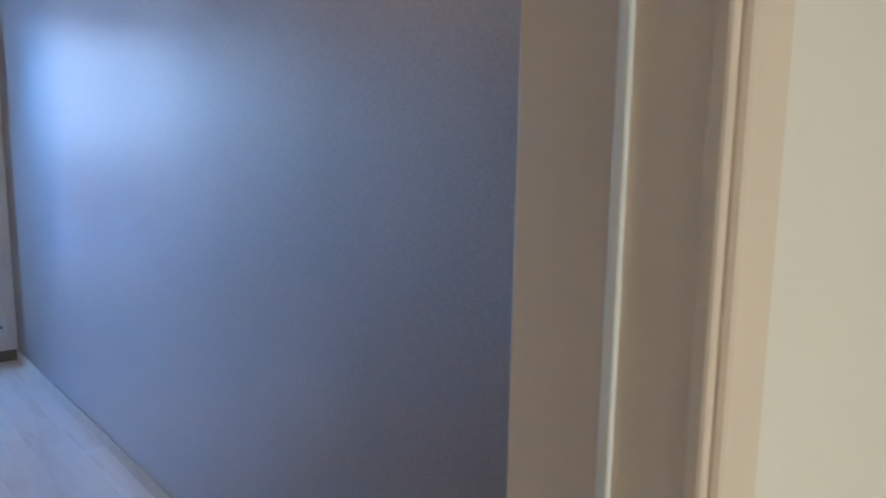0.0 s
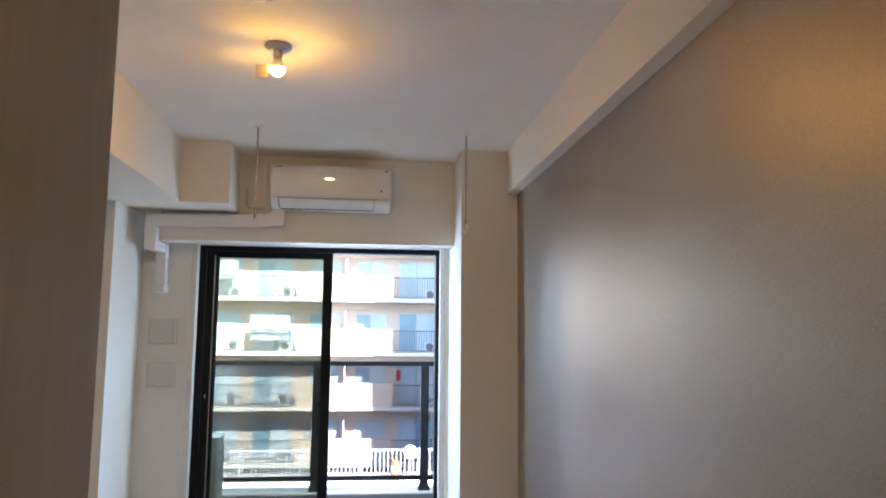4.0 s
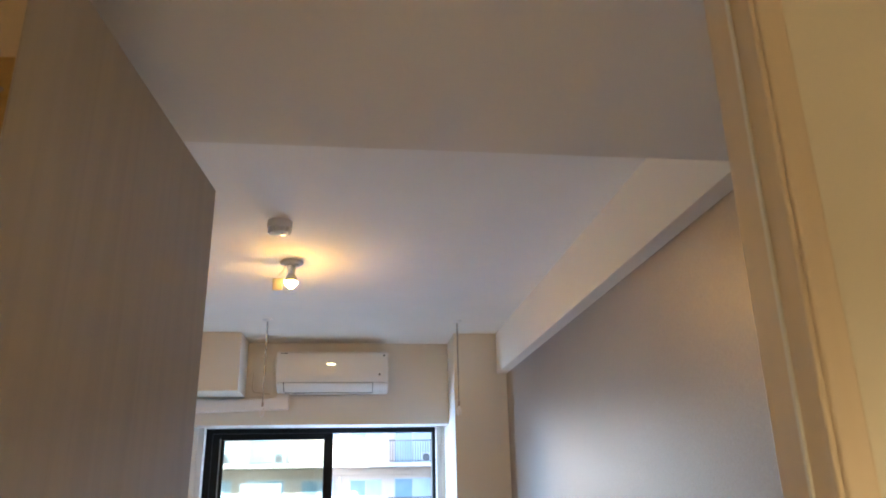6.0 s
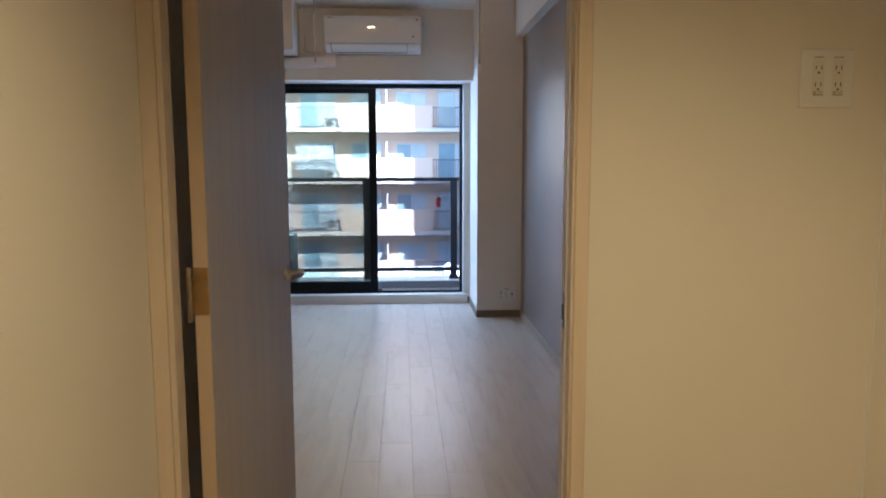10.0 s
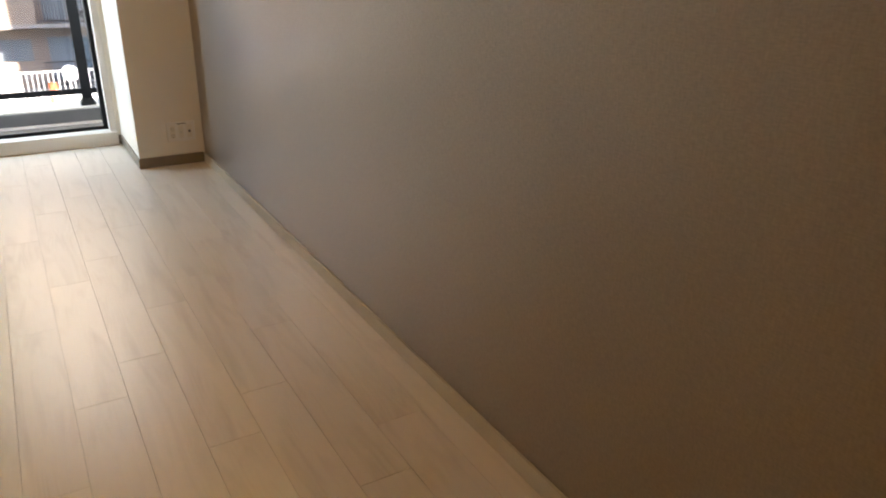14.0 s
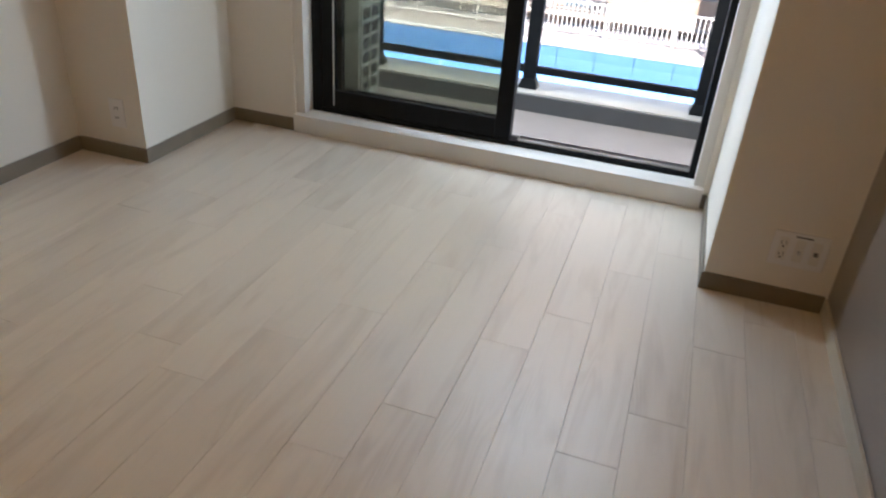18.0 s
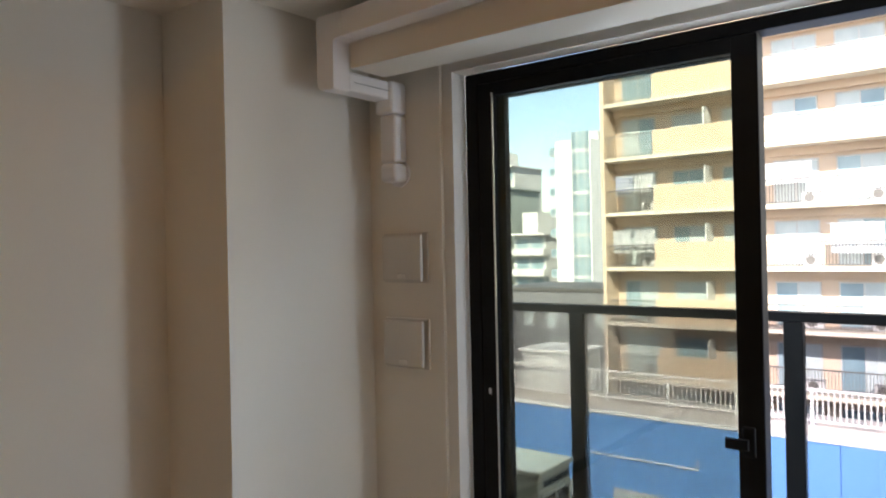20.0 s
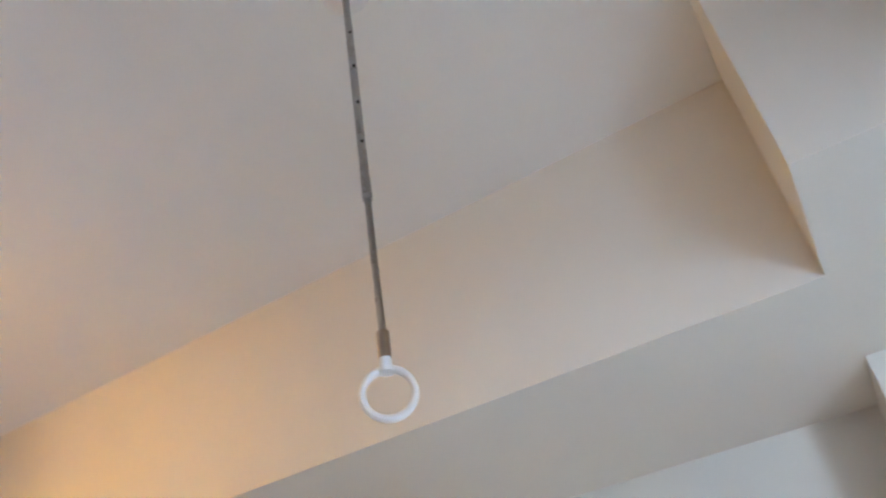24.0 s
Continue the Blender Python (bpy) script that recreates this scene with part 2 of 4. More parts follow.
def wallpaper(name, c1, c2, rough, strength, cell, spec=0.5, fleck=0.0):
    """Embossed vinyl paper with a short vertical slub."""
    m = surf(name, c1, c2, rough, (1.2, 1.2, 1.2), spec=spec, rough_var=0.04)
    nt = m.node_tree
    b = nt.nodes["Principled BSDF"]
    co = nt.nodes.new("ShaderNodeTexCoord")
    heights = []
    for sc, w in (((cell, cell, cell * 0.30), 0.8), ((cell * 0.30, cell * 0.30, cell * 1.5), 0.9)):
        mp = nt.nodes.new("ShaderNodeMapping")
        mp.inputs["Scale"].default_value = sc
        nt.links.new(co.outputs["Object"], mp.inputs["Vector"])
        n = nt.nodes.new("ShaderNodeTexNoise")
        n.inputs["Scale"].default_value, n.inputs["Detail"].default_value = 1.0, 3.0
        nt.links.new(mp.outputs[0], n.inputs["Vector"])
        mul = nt.nodes.new("ShaderNodeMath")
        mul.operation = "MULTIPLY"
        mul.inputs[1].default_value = w
        nt.links.new(n.outputs[0], mul.inputs[0])
        heights.append(mul)
    add = nt.nodes.new("ShaderNodeMath")
    nt.links.new(heights[0].outputs[0], add.inputs[0])
    nt.links.new(heights[1].outputs[0], add.inputs[1])
    if fleck:
        hsv = nt.nodes.new("ShaderNodeHueSaturation")
        vr = nt.nodes.new("ShaderNodeMapRange")
        vr.inputs["From Min"].default_value, vr.inputs["From Max"].default_value = 0.55, 1.15
        vr.inputs["To Min"].default_value, vr.inputs["To Max"].default_value = 1.0 - fleck, 1.0 + fleck
        nt.links.new(add.outputs[0], vr.inputs["Value"])
        nt.links.new(vr.outputs[0], hsv.inputs["Value"])
        nt.links.new(b.inputs["Base Color"].links[0].from_socket, hsv.inputs["Color"])
        nt.links.new(hsv.outputs[0], b.inputs["Base Color"])
    bp = nt.nodes.new("ShaderNodeBump")
    bp.inputs["Strength"].default_value, bp.inputs["Distance"].default_value = strength, 0.0028 if fleck else 0.002
    nt.links.new(add.outputs[0], bp.inputs["Height"])
    nt.links.new(bp.outputs[0], b.inputs["Normal"])
    return m


def glass(name, tint, rough=0.0):
    m = bpy.data.materials.new(name)
    m.use_nodes = True
    nt = m.node_tree
    nt.nodes.remove(nt.nodes["Principled BSDF"])
    tr, gl, mx = nt.nodes.new("ShaderNodeBsdfTransparent"), nt.nodes.new("ShaderNodeBsdfGlossy"), nt.nodes.new("ShaderNodeMixShader")
    tr.inputs[0].default_value = (*tint, 1)
    gl.inputs["Roughness"].default_value = rough
    fr = nt.nodes.new("ShaderNodeFresnel")
    fr.inputs[0].default_value = 1.45
    nt.links.new(fr.outputs[0], mx.inputs[0])
    nt.links.new(tr.outputs[0], mx.inputs[1])
    nt.links.new(gl.outputs[0], mx.inputs[2])
    nt.links.new(mx.outputs[0], nt.nodes["Material Output"].inputs[0])
    return m


def glow(name, colour, strength):
    m = bpy.data.materials.new(name)
    m.use_nodes = True
    b = m.node_tree.nodes["Principled BSDF"]
    b.inputs["Base Color"].default_value = (0.9, 0.85, 0.75, 1)
    b.inputs["Emission Color"].default_value, b.inputs["Emission Strength"].default_value = (*colour, 1), strength
    return m


M_WALL = wallpaper("wall_paper", (0.79, 0.75, 0.675), (0.765, 0.725, 0.65), 0.75, 0.10, 260.0)
M_ACCENT = wallpaper("accent_paper", (0.28, 0.233, 0.19), (0.245, 0.203, 0.165), 0.45, 0.42, 210.0, 0.8, 0.18)
accent = M_ACCENT.node_tree.nodes["Principled BSDF"]
accent.inputs["Metallic"].default_value = 0.68
accent.inputs["Coat Weight"].default_value, accent.inputs["Coat Roughness"].default_value, accent.inputs["Coat IOR"].default_value = 0.7, 0.40, 2.2
M_CEIL = surf("ceiling_paper", (0.88, 0.87, 0.835), (0.855, 0.845, 0.81), 0.85, (3, 3, 3), 0.12, 220.0)
M_TRIM = surf("white_trim", (0.76, 0.73, 0.68), (0.72, 0.69, 0.64), 0.45, (5, 5, 5))
M_FRAME = wood_planks("pale_frame_wood", (0.70, 0.60, 0.48), (0.67, 0.57, 0.455), (0.63, 0.53, 0.42), 0.40, True)
M_BASE = surf("taupe_baseboard", (0.225, 0.19, 0.145), (0.195, 0.165, 0.125), 0.5, (10, 10, 10))
M_BASE_E = surf("cream_baseboard", (0.55, 0.50, 0.405), (0.51, 0.46, 0.37), 0.5, (10, 10, 10))
M_FLOOR = wood_planks("pale_plank", (0.72, 0.64, 0.54), (0.61, 0.525, 0.43), (0.50, 0.40, 0.30), 0.42)
gloss = M_FLOOR.node_tree.nodes["Principled BSDF"]
gloss.inputs["Coat Weight"].default_value, gloss.inputs["Coat Roughness"].default_value, gloss.inputs["Coat IOR"].default_value = 0.75, 0.32, 1.55
M_SUB = surf("floor_joint", (0.34, 0.29, 0.23), None, 0.8)
M_DOOR = wood_planks("door_sheet", (0.43, 0.385, 0.34), (0.385, 0.345, 0.305), (0.33, 0.295, 0.26), 0.30, True)
M_DOOR_EDGE = surf("door_edge", (0.62, 0.50, 0.36), (0.57, 0.45, 0.32), 0.5, (20, 20, 3))
M_PLASTIC = surf("white_plastic", (0.80, 0.79, 0.78), (0.78, 0.77, 0.76), 0.32, (3, 3, 3), rough_var=0.04)
M_DUCT = surf("duct_plastic", (0.84, 0.82, 0.82), (0.81, 0.79, 0.79), 0.42, (3, 3, 3), rough_var=0.05)
M_VENT = surf("vent_plastic", (0.66, 0.625, 0.57), (0.63, 0.60, 0.545), 0.45, (3, 3, 3), rough_var=0.04)
M_UNIT = surf("unit_paint", (0.42, 0.42, 0.39), (0.39, 0.39, 0.36), 0.5, (4, 4, 4))
M_DARK = surf("dark_plastic", (0.012, 0.012, 0.014), None, 0.5)
M_INK = surf("grey_ink", (0.12, 0.12, 0.13), None, 0.6)
M_PRINT = surf("pale_print", (0.34, 0.32, 0.29), None, 0.6)
M_BLACK = surf("black_aluminium", (0.008, 0.009, 0.011), (0.012, 0.013, 0.015), 0.5, (10, 10, 10), spec=0.12)
M_ALU = surf("bare_aluminium", (0.62, 0.62, 0.62), None, 0.3, metal=1.0)
M_STEEL = surf("steel_rod", (0.42, 0.41, 0.40), None, 0.28, (30, 30, 30), metal=1.0)
M_BRASS = surf("brass", (0.55, 0.38, 0.16), (0.42, 0.28, 0.11), 0.35, (30, 30, 30), metal=1.0)
M_NICKEL = surf("satin_nickel", (0.42, 0.37, 0.32), None, 0.3, (40, 40, 40), metal=1.0)
M_GLASS = glass("window_glass", (0.80, 0.815, 0.775))
M_GLASS_R = glass("railing_glass", (0.64, 0.625, 0.65))
M_BALC = surf("balcony_sheet", (0.35, 0.295, 0.275), (0.315, 0.265, 0.245), 0.7, (4, 4, 4), 0.3, 150.0)
M_CURB = surf("curb_concrete", (0.55, 0.52, 0.49), (0.48, 0.45, 0.42), 0.8, (3, 3, 3), 0.3, 90.0)
# dark colour holds the shade on the kerb's inner face
M_CURB_SHADE = surf("gutter_shade", (0.085, 0.085, 0.09), (0.07, 0.07, 0.075), 0.7, (4, 4, 4))
M_EXT = surf("outer_render", (0.52, 0.50, 0.44), (0.47, 0.45, 0.39), 0.85, (2, 2, 2), 0.3, 60.0)
M_BULB = glow("bulb_glass", (1.0, 0.46, 0.055), 72.0)
M_CARD = surf("paper_card", (0.80, 0.76, 0.66), None, 0.7)
M_RING = surf("white_ring_plastic", (0.85, 0.85, 0.85), None, 0.3)

# ---- the room ----
H = 2.624
structure("wall_east", boxes((0, 0.15, 0.27, 5.46, 0, H)), M_ACCENT, "grey-brown embossed wallpaper accent wall", "wall")
structure("wall_west", boxes((-3.06, -2.91, 0.27, 5.46, 0, H)), M_WALL, "off-white papered side wall", "wall")
structure("wall_south", boxes((-3.06, -1.514, 0.19, 0.27, 0, H), (-0.610, 0.24, 0.19, 0.27, 0, H), (-1.514, -0.610, 0.19, 0.27, 2.172, H)), M_WALL, "papered partition wall with a doorway", "wall")
# unseen block, only guessed at; added to keep the hinge gap dark
structure("wall_closet", boxes((-2.905, -1.545, 0.272, 0.98, 0.0, 2.215)), M_WALL, "unseen papered block behind the open door, darkens the hinge gap", "wall")
structure("wall_north", boxes((-2.91, -2.245, 5.305, 5.46, -0.25, H), (-0.40, 0.0, 5.305, 5.46, -0.25, H), (-2.245, -0.40, 5.305, 5.46, 2.062, H), (-2.245, -0.40, 5.335, 5.46, -0.25, 0.0)), M_WALL, "off-white window wall", "wall")
structure("lintel_beam", boxes((-2.392, -0.376, 5.028, 5.19, 2.02, H)), M_WALL, "papered lintel beam over the window", "beam")
structure("column_east", boxes((-0.376, 0.0, 4.65, 5.305, 0, H)), M_WALL, "off-white papered column beside the window", "column")
structure("column_west", boxes((-2.91, -2.575, 4.674, 5.305, 0, 2.219)), M_WALL, "off-white papered column in the corner", "column")
structure("beam_west", boxes((-2.91, -2.185, 0.27, 5.305, 2.219, H)), M_WALL, "deep papered beam under the ceiling", "beam")
structure("beam_soffit", boxes((-2.185, -1.874, 4.654, 5.028, 2.219, H)), M_WALL, "papered box beam in the corner", "beam")
structure("beam_east", boxes((-0.068, 0.0, 1.16, 4.65, 2.333, H)), M_WALL, "narrow papered beam over the accent wall", "beam")
structure("beam_south", boxes((-2.185, 0.0, 0.27, 1.16, 2.333, H)), M_WALL, "lowered papered ceiling beam by the door", "beam")
structure("ceiling", boxes((-3.06, 0.24, 0.19, 5.46, H, H + 0.18)), M_CEIL, "white papered ceiling", "ceiling")

# hall
structure("wall_hall_west", boxes((-1.69, -1.547, -2.7, 0.19, 0, 2.36)), M_WALL, "papered hall wall", "wall")
structure("wall_hall_east", boxes((0.082, 0.24, -2.7, 0.19, 0, 2.36)), M_WALL, "papered hall wall", "wall")
structure("wall_hall_south", boxes((-1.69, 0.24, -2.83, -2.7, 0, 2.36)), M_WALL, "papered end wall of the hall", "wall")
structure("ceiling_hall", boxes((-1.547, 0.082, -2.7, 0.19, 2.212, 2.36)), M_CEIL, "low papered hall ceiling", "ceiling")

# unseen shell round the flat, added to keep sun out and shade the balcony
structure("own_building", boxes((-9, 9, 5.20, 5.455, H + 0.19, 4.5), (-9, 9, 5.20, 5.455, -12, -0.26), (-9, -3.07, 5.20, 5.455, -0.26, H + 0.19), (0.25, 9, 5.20, 5.455, -0.26, H + 0.19), (-9, -8.75, -3.2, 5.20, -12, 4.5), (8.75, 9, -3.2, 5.20, -12, 4.5), (-9, 9, -3.45, -3.2, -12, 4.5), (-9, 9, -3.45, 5.455, 4.5, 4.7)), M_EXT, "unseen rendered shell of the house, added to block the sun", "building")

# ---- balcony ----
structure("balcony_floor", boxes((-9, 9, 5.46, 6.32, -0.3, -0.05)), M_BALC, "grey-pink sheet balcony floor", "floor")
structure("balcony_gutter", boxes((-9, 9, 6.316, 6.34, -0.05, 0.040)), M_CURB_SHADE, "gutter face with its shade put into the colour", "kerb")
structure("balcony_kerb", boxes((-9, 9, 6.34, 6.62, -0.3, 0.048)), M_CURB, "pale concrete kerb under the railing", "kerb")
structure("balcony_ceiling", boxes((-9, 9, 5.46, 6.62, 2.62, 2.82)), M_EXT, "underside of the upper balcony", "ceiling")
structure("balcony_pillar", boxes((-3.15, -2.80, 6.345, 6.425, 0.048, 2.62), bevel=0.006), M_EXT, "cream rendered pillar on the balcony kerb", "pillar")

# ---- trims and baseboards ----
structure("baseboard_east", boxes((-0.009, -0.001, 0.27, 4.64, 0.0, 0.058)), M_BASE_E, "cream baseboard under the accent wall", "baseboard")
structure("baseboard_column_east", boxes((-0.384, -0.009, 4.642, 4.65, 0, 0.06), (-0.384, -0.376, 4.65, 5.296, 0, 0.06)), M_BASE, "taupe baseboard round the column", "baseboard")
structure("baseboard_west", boxes((-2.91, -2.901, 0.27, 4.666, 0, 0.06), (-2.901, -2.567, 4.666, 4.674, 0, 0.06), (-2.575, -2.567, 4.674, 5.297, 0, 0.06), (-2.567, -2.247, 5.297, 5.305, 0, 0.06)), M_BASE, "taupe baseboard along the off-white walls", "baseboard")
structure("baseboard_north", boxes((-0.40, -0.384, 5.297, 5.305, 0, 0.06)), M_BASE, "short taupe baseboard beside the window", "baseboard")
structure("baseboard_south", boxes((-2.9, -1.56, 0.27, 0.279, 0, 0.06), (-0.59, -0.01, 0.27, 0.279, 0, 0.06)), M_BASE, "taupe baseboard beside the door", "baseboard")
structure("baseboard_hall", boxes((-0.593, 0.073, 0.181, 0.19, 0, 0.06), (0.073, 0.081, -2.69, 0.19, 0, 0.06), (-1.547, -1.538, -2.69, 0.168, 0, 0.06)), M_BASE_E, "cream baseboard in the hall", "baseboard")

structure("trim_hall", boxes((-0.593, 0.078, 0.1865, 0.19, 2.2085, 2.212), (0.0785, 0.082, 0.1865, 0.19, 0.06, 2.208), (0.0785, 0.082, -2.69, 0.186, 2.2085, 2.212), (-1.547, -1.5435, -2.69, 0.169, 2.2085, 2.212)), M_PLASTIC, "pale sealed joint along the hall ceiling", "trim")

# ---- door frame and door ----
XL, XR, HEAD = -1.487, -0.632, 2.152
frame_1 = structure("door_frame", boxes((XR, XR + 0.022, 0.176, 0.2685, 0, HEAD + 0.02), bevel=0.0015), M_FRAME, "pale wood-print door frame", "door frame")
part("jamb", boxes((XL - 0.027, XL - 0.0225, 0.182, 0.2685, 0, HEAD + 0.02), bevel=0.0015), M_FRAME, frame_1)
part("head", boxes((XL - 0.0105, XR, 0.178, 0.216, HEAD, HEAD + 0.02), bevel=0.0015), M_FRAME, frame_1)
part("rebate", boxes((XL - 0.017, XR, 0.2165, 0.2685, HEAD + 0.013, HEAD + 0.020)), M_FRAME, frame_1)
part("casing", boxes((XR + 0.0058, XR + 0.038, 0.170, 0.19, 0, 2.2115), bevel=0.003), M_FRAME, frame_1)
part("casing", boxes((XL - 0.0598, XL - 0.0245, 0.170, 0.19, 0, 2.2115), bevel=0.003), M_FRAME, frame_1)
part("casing", boxes((XL - 0.0240, XR + 0.0052, 0.171, 0.19, HEAD + 0.022, 2.2115), bevel=0.003), M_FRAME, frame_1)
part("casing_bead", boxes((XR - 0.001, XR + 0.0055, 0.1735, 0.182, 0, HEAD + 0.018), bevel=0.002), M_FRAME, frame_1)
part("casing_bead", boxes((XL - 0.024, XL - 0.011, 0.1735, 0.182, 0, HEAD + 0.018), bevel=0.002), M_FRAME, frame_1)
part("casing_bead", boxes((XL - 0.0105, XR - 0.0015, 0.1735, 0.1775, HEAD - 0.001, HEAD + 0.020), bevel=0.0015), M_FRAME, frame_1)
part("door_gasket", boxes((XR - 0.0035, XR - 0.0002, 0.211, 0.217, 0, HEAD - 0.004), bevel=0.001), M_PLASTIC, frame_1, "white rubber door gasket")
strike = part("strike_plate", boxes((XR - 0.002, XR + 0.001, 0.232, 0.256, 0.928, 1.010), bevel=0.0006), M_NICKEL, frame_1, "satin metal strike plate")
part("latch_hole", boxes((XR - 0.0028, XR - 0.002, 0.236, 0.252, 0.948, 0.985)), M_DARK, strike)
for z in (0.936, 1.001):
    part("screw", tube(bmesh.new(), (XR - 0.0035, 0.241, z), (XR - 0.002, 0.241, z), 0.004, seg=10), M_NICKEL, strike)

door = new("door_1")
tagged(door, "open grey-brown wood-grain interior door with a lever handle", "door", "", "structure")
door.matrix_world = pose(-1.443, 0.262, 0, 0, 0, -4.7)
# the leaf lies along its own y axis, its face at x = 0
part("leaf", boxes((-0.034, -0.002, 0.0, 0.768, 0.012, 2.150)), M_DOOR_EDGE, door, "honey-coloured wood door edge")
part("face_sheet", boxes((-0.002, 0.0, 0.001, 0.767, 0.013, 2.149)), M_DOOR, door, "grey-brown wood-grain door sheet")
part("face_sheet", boxes((-0.036, -0.034, 0.001, 0.767, 0.013, 2.149)), M_DOOR, door, "grey-brown wood-grain door sheet")
for z in (0.25, 1.02, 1.919):
    hinge = part("hinge", boxes((-0.0345, -0.0015, -0.0025, 0.0, z - 0.055, z + 0.055), bevel=0.0006), M_BRASS, door, "brass hinge")
    part("knuckle", tube(bmesh.new(), (-0.044, -0.004, z - 0.07), (-0.044, -0.004, z + 0.055), 0.0065, seg=14), M_NICKEL, hinge, smooth=True)
    part("barrel_wing", boxes((-0.044, -0.0345, -0.0028, -0.0005, z - 0.05, z + 0.03)), M_BRASS, hinge)
    for k in (-0.042, -0.014, 0.014, 0.042):
        x = -0.010 if k in (-0.042, 0.014) else -0.024
        part("screw", tube(bmesh.new(), (x, -0.0038, z + k), (x, -0.0024, z + k), 0.0036, seg=10), M_NICKEL, hinge)


def lever(side):
    s = 1 if side > 0 else -1
    x0 = 0.0 if s > 0 else -0.036
    h = part("lever_handle", tube(bmesh.new(), (x0, 0.705, 0.955), (x0 + s * 0.008, 0.705, 0.955), 0.024, 0.022, 28), M_NICKEL, door, "satin nickel lever handle", True)
    part("neck", tube(bmesh.new(), (x0 + s * 0.008, 0.705, 0.955), (x0 + s * 0.046, 0.705, 0.955), 0.010, seg=16), M_NICKEL, h, smooth=True)
    bm = bmesh.new()
    n, prev = 12, None
    for k in range(n + 1):
        u = k / n
        y = 0.722 - 0.125 * u
        x = x0 + s * (0.052 - 0.016 * u ** 2 + 0.006 * math.sin(math.pi * u))
        w, t = 0.0115 - 0.002 * u, 0.006
        ring = [bm.verts.new((x + dx, y, 0.955 + dz)) for dx, dz in ((-t, -w), (t, -w * 0.8), (t, w * 0.8), (-t, w))]
        if prev:
            for j in range(4):
                bm.faces.new((prev[j], prev[(j + 1) % 4], ring[(j + 1) % 4], ring[j]))
        else:
            bm.faces.new(ring[::-1])
        prev = ring
    bm.faces.new(prev)
    bmesh.ops.bevel(bm, geom=bm.edges[:], offset=0.0015, segments=1, affect="EDGES")
    part("grip", bm, M_NICKEL, h, smooth=True)


lever(1)
lever(-1)
part("latch_plate", boxes((-0.030, -0.006, 0.768, 0.7695, 0.87, 1.04)), M_NICKEL, door, "satin latch plate")

# ---- window ----
win = structure("window_1", boxes((-2.245, -2.201, 5.318, 5.395, 0.085, 2.062), (-0.440, -0.40, 5.318, 5.395, 0.085, 2.062), (-2.201, -0.440, 5.318, 5.395, 2.030, 2.062)), M_TRIM, "black aluminium sliding window with white casing, right side open", "window")
part("window_sill", boxes((-2.245, -0.40, 5.285, 5.392, 0.0, 0.085), bevel=0.003), M_TRIM, win, "white window step")
WF = (5.395, 5.475)
part("window_frame", boxes((-2.201, -2.152, *WF, 0.086, 2.03), (-0.466, -0.440, *WF, 0.086, 2.03), (-2.152, -0.466, *WF, 1.992, 2.03), (-2.152, -0.466, *WF, 0.086, 0.104), bevel=0.002), M_BLACK, win, "black aluminium outer frame")
part("track", boxes((-1.20, -0.466, 5.408, 5.412, 0.104, 0.118), (-1.20, -0.466, 5.446, 5.450, 0.104, 0.118)), M_ALU, win)
part("side_track", boxes((-2.093, -2.088, 5.393, 5.3975, 0.12, 1.955)), M_ALU, win)
part("rain_gutter", boxes((-2.245, -0.40, 5.476, 5.53, 0.02, 0.085)), M_BLACK, win)


def sash(x0, x1, y0, y1, wired):
    s = part("sash", boxes((x0, x0 + 0.058, y0, y1, 0.106, 1.990), (x1 - 0.070, x1, y0, y1, 0.106, 1.990), (x0 + 0.058, x1 - 0.070, y0, y1, 1.945, 1.990), (x0 + 0.058, x1 - 0.070, y0, y1, 0.106, 0.192), bevel=0.002), M_BLACK, win)
    ym = (y0 + y1) / 2
    pane = part("pane", boxes((x0 + 0.058, x1 - 0.070, ym - 0.003, ym + 0.003, 0.192, 1.945)), M_GLASS, s)
    pane.visible_shadow = False
    if not wired:
        return s
    bm = bmesh.new()
    a, b, c, d, w = x0 + 0.058, x1 - 0.070, 0.192, 1.945, 0.0004
    step, k = 0.034, -1.8
    while k < 1.8:
        for sgn in (1, -1):
            base = c + k if sgn > 0 else d - k
            pts = []
            for x in (a, b):
                pts.append((x, base + sgn * (x - a) * 1.7))
            (xa, za), (xb, zb) = pts
            lo, hi = c, d
            ta, tb = 0.0, 1.0
            for zz in (lo, hi):
                if abs(zb - za) > 1e-9:
                    t = (zz - za) / (zb - za)
                    inside = (zb > za) == (zz == lo)
                    if inside:
                        ta = max(ta, t)
                    else:
                        tb = min(tb, t)
            if tb - ta > 0.01:
                p = [(xa + (xb - xa) * t, za + (zb - za) * t) for t in (ta, tb)]
                vs = [bm.verts.new((p[i][0], ym, p[i][1] + e)) for i, e in ((0, -w), (1, -w), (1, w), (0, w))]
                bm.faces.new(vs)
        k += step
    wire = part("wire_mesh", bm, M_STEEL, s, "fine diagonal safety wire")
    wire.visible_shadow = False
    return s


inner = sash(-2.150, -1.238, 5.398, 5.428, False)
outer = sash(-2.128, -1.242, 5.440, 5.470, True)
part("crescent_lock", boxes((-1.338, -1.276, 5.372, 5.384, 0.868, 0.898), (-1.294, -1.261, 5.384, 5.3975, 0.85, 0.93), bevel=0.003), M_BLACK, inner)
part("finger_pull", boxes((-2.128, -2.118, 5.3965, 5.398, 0.93, 0.95)), M_ALU, inner)

# curtain rail under the lintel slot
rail = thing("curtain_rail", "slim metal curtain rail under the lintel", "curtain rail", (-1.4, 5.22, 2.06))
part("rail", boxes((-0.86, 0.98, -0.012, 0.012, -0.010, 0.010), bevel=0.002), M_ALU, rail)
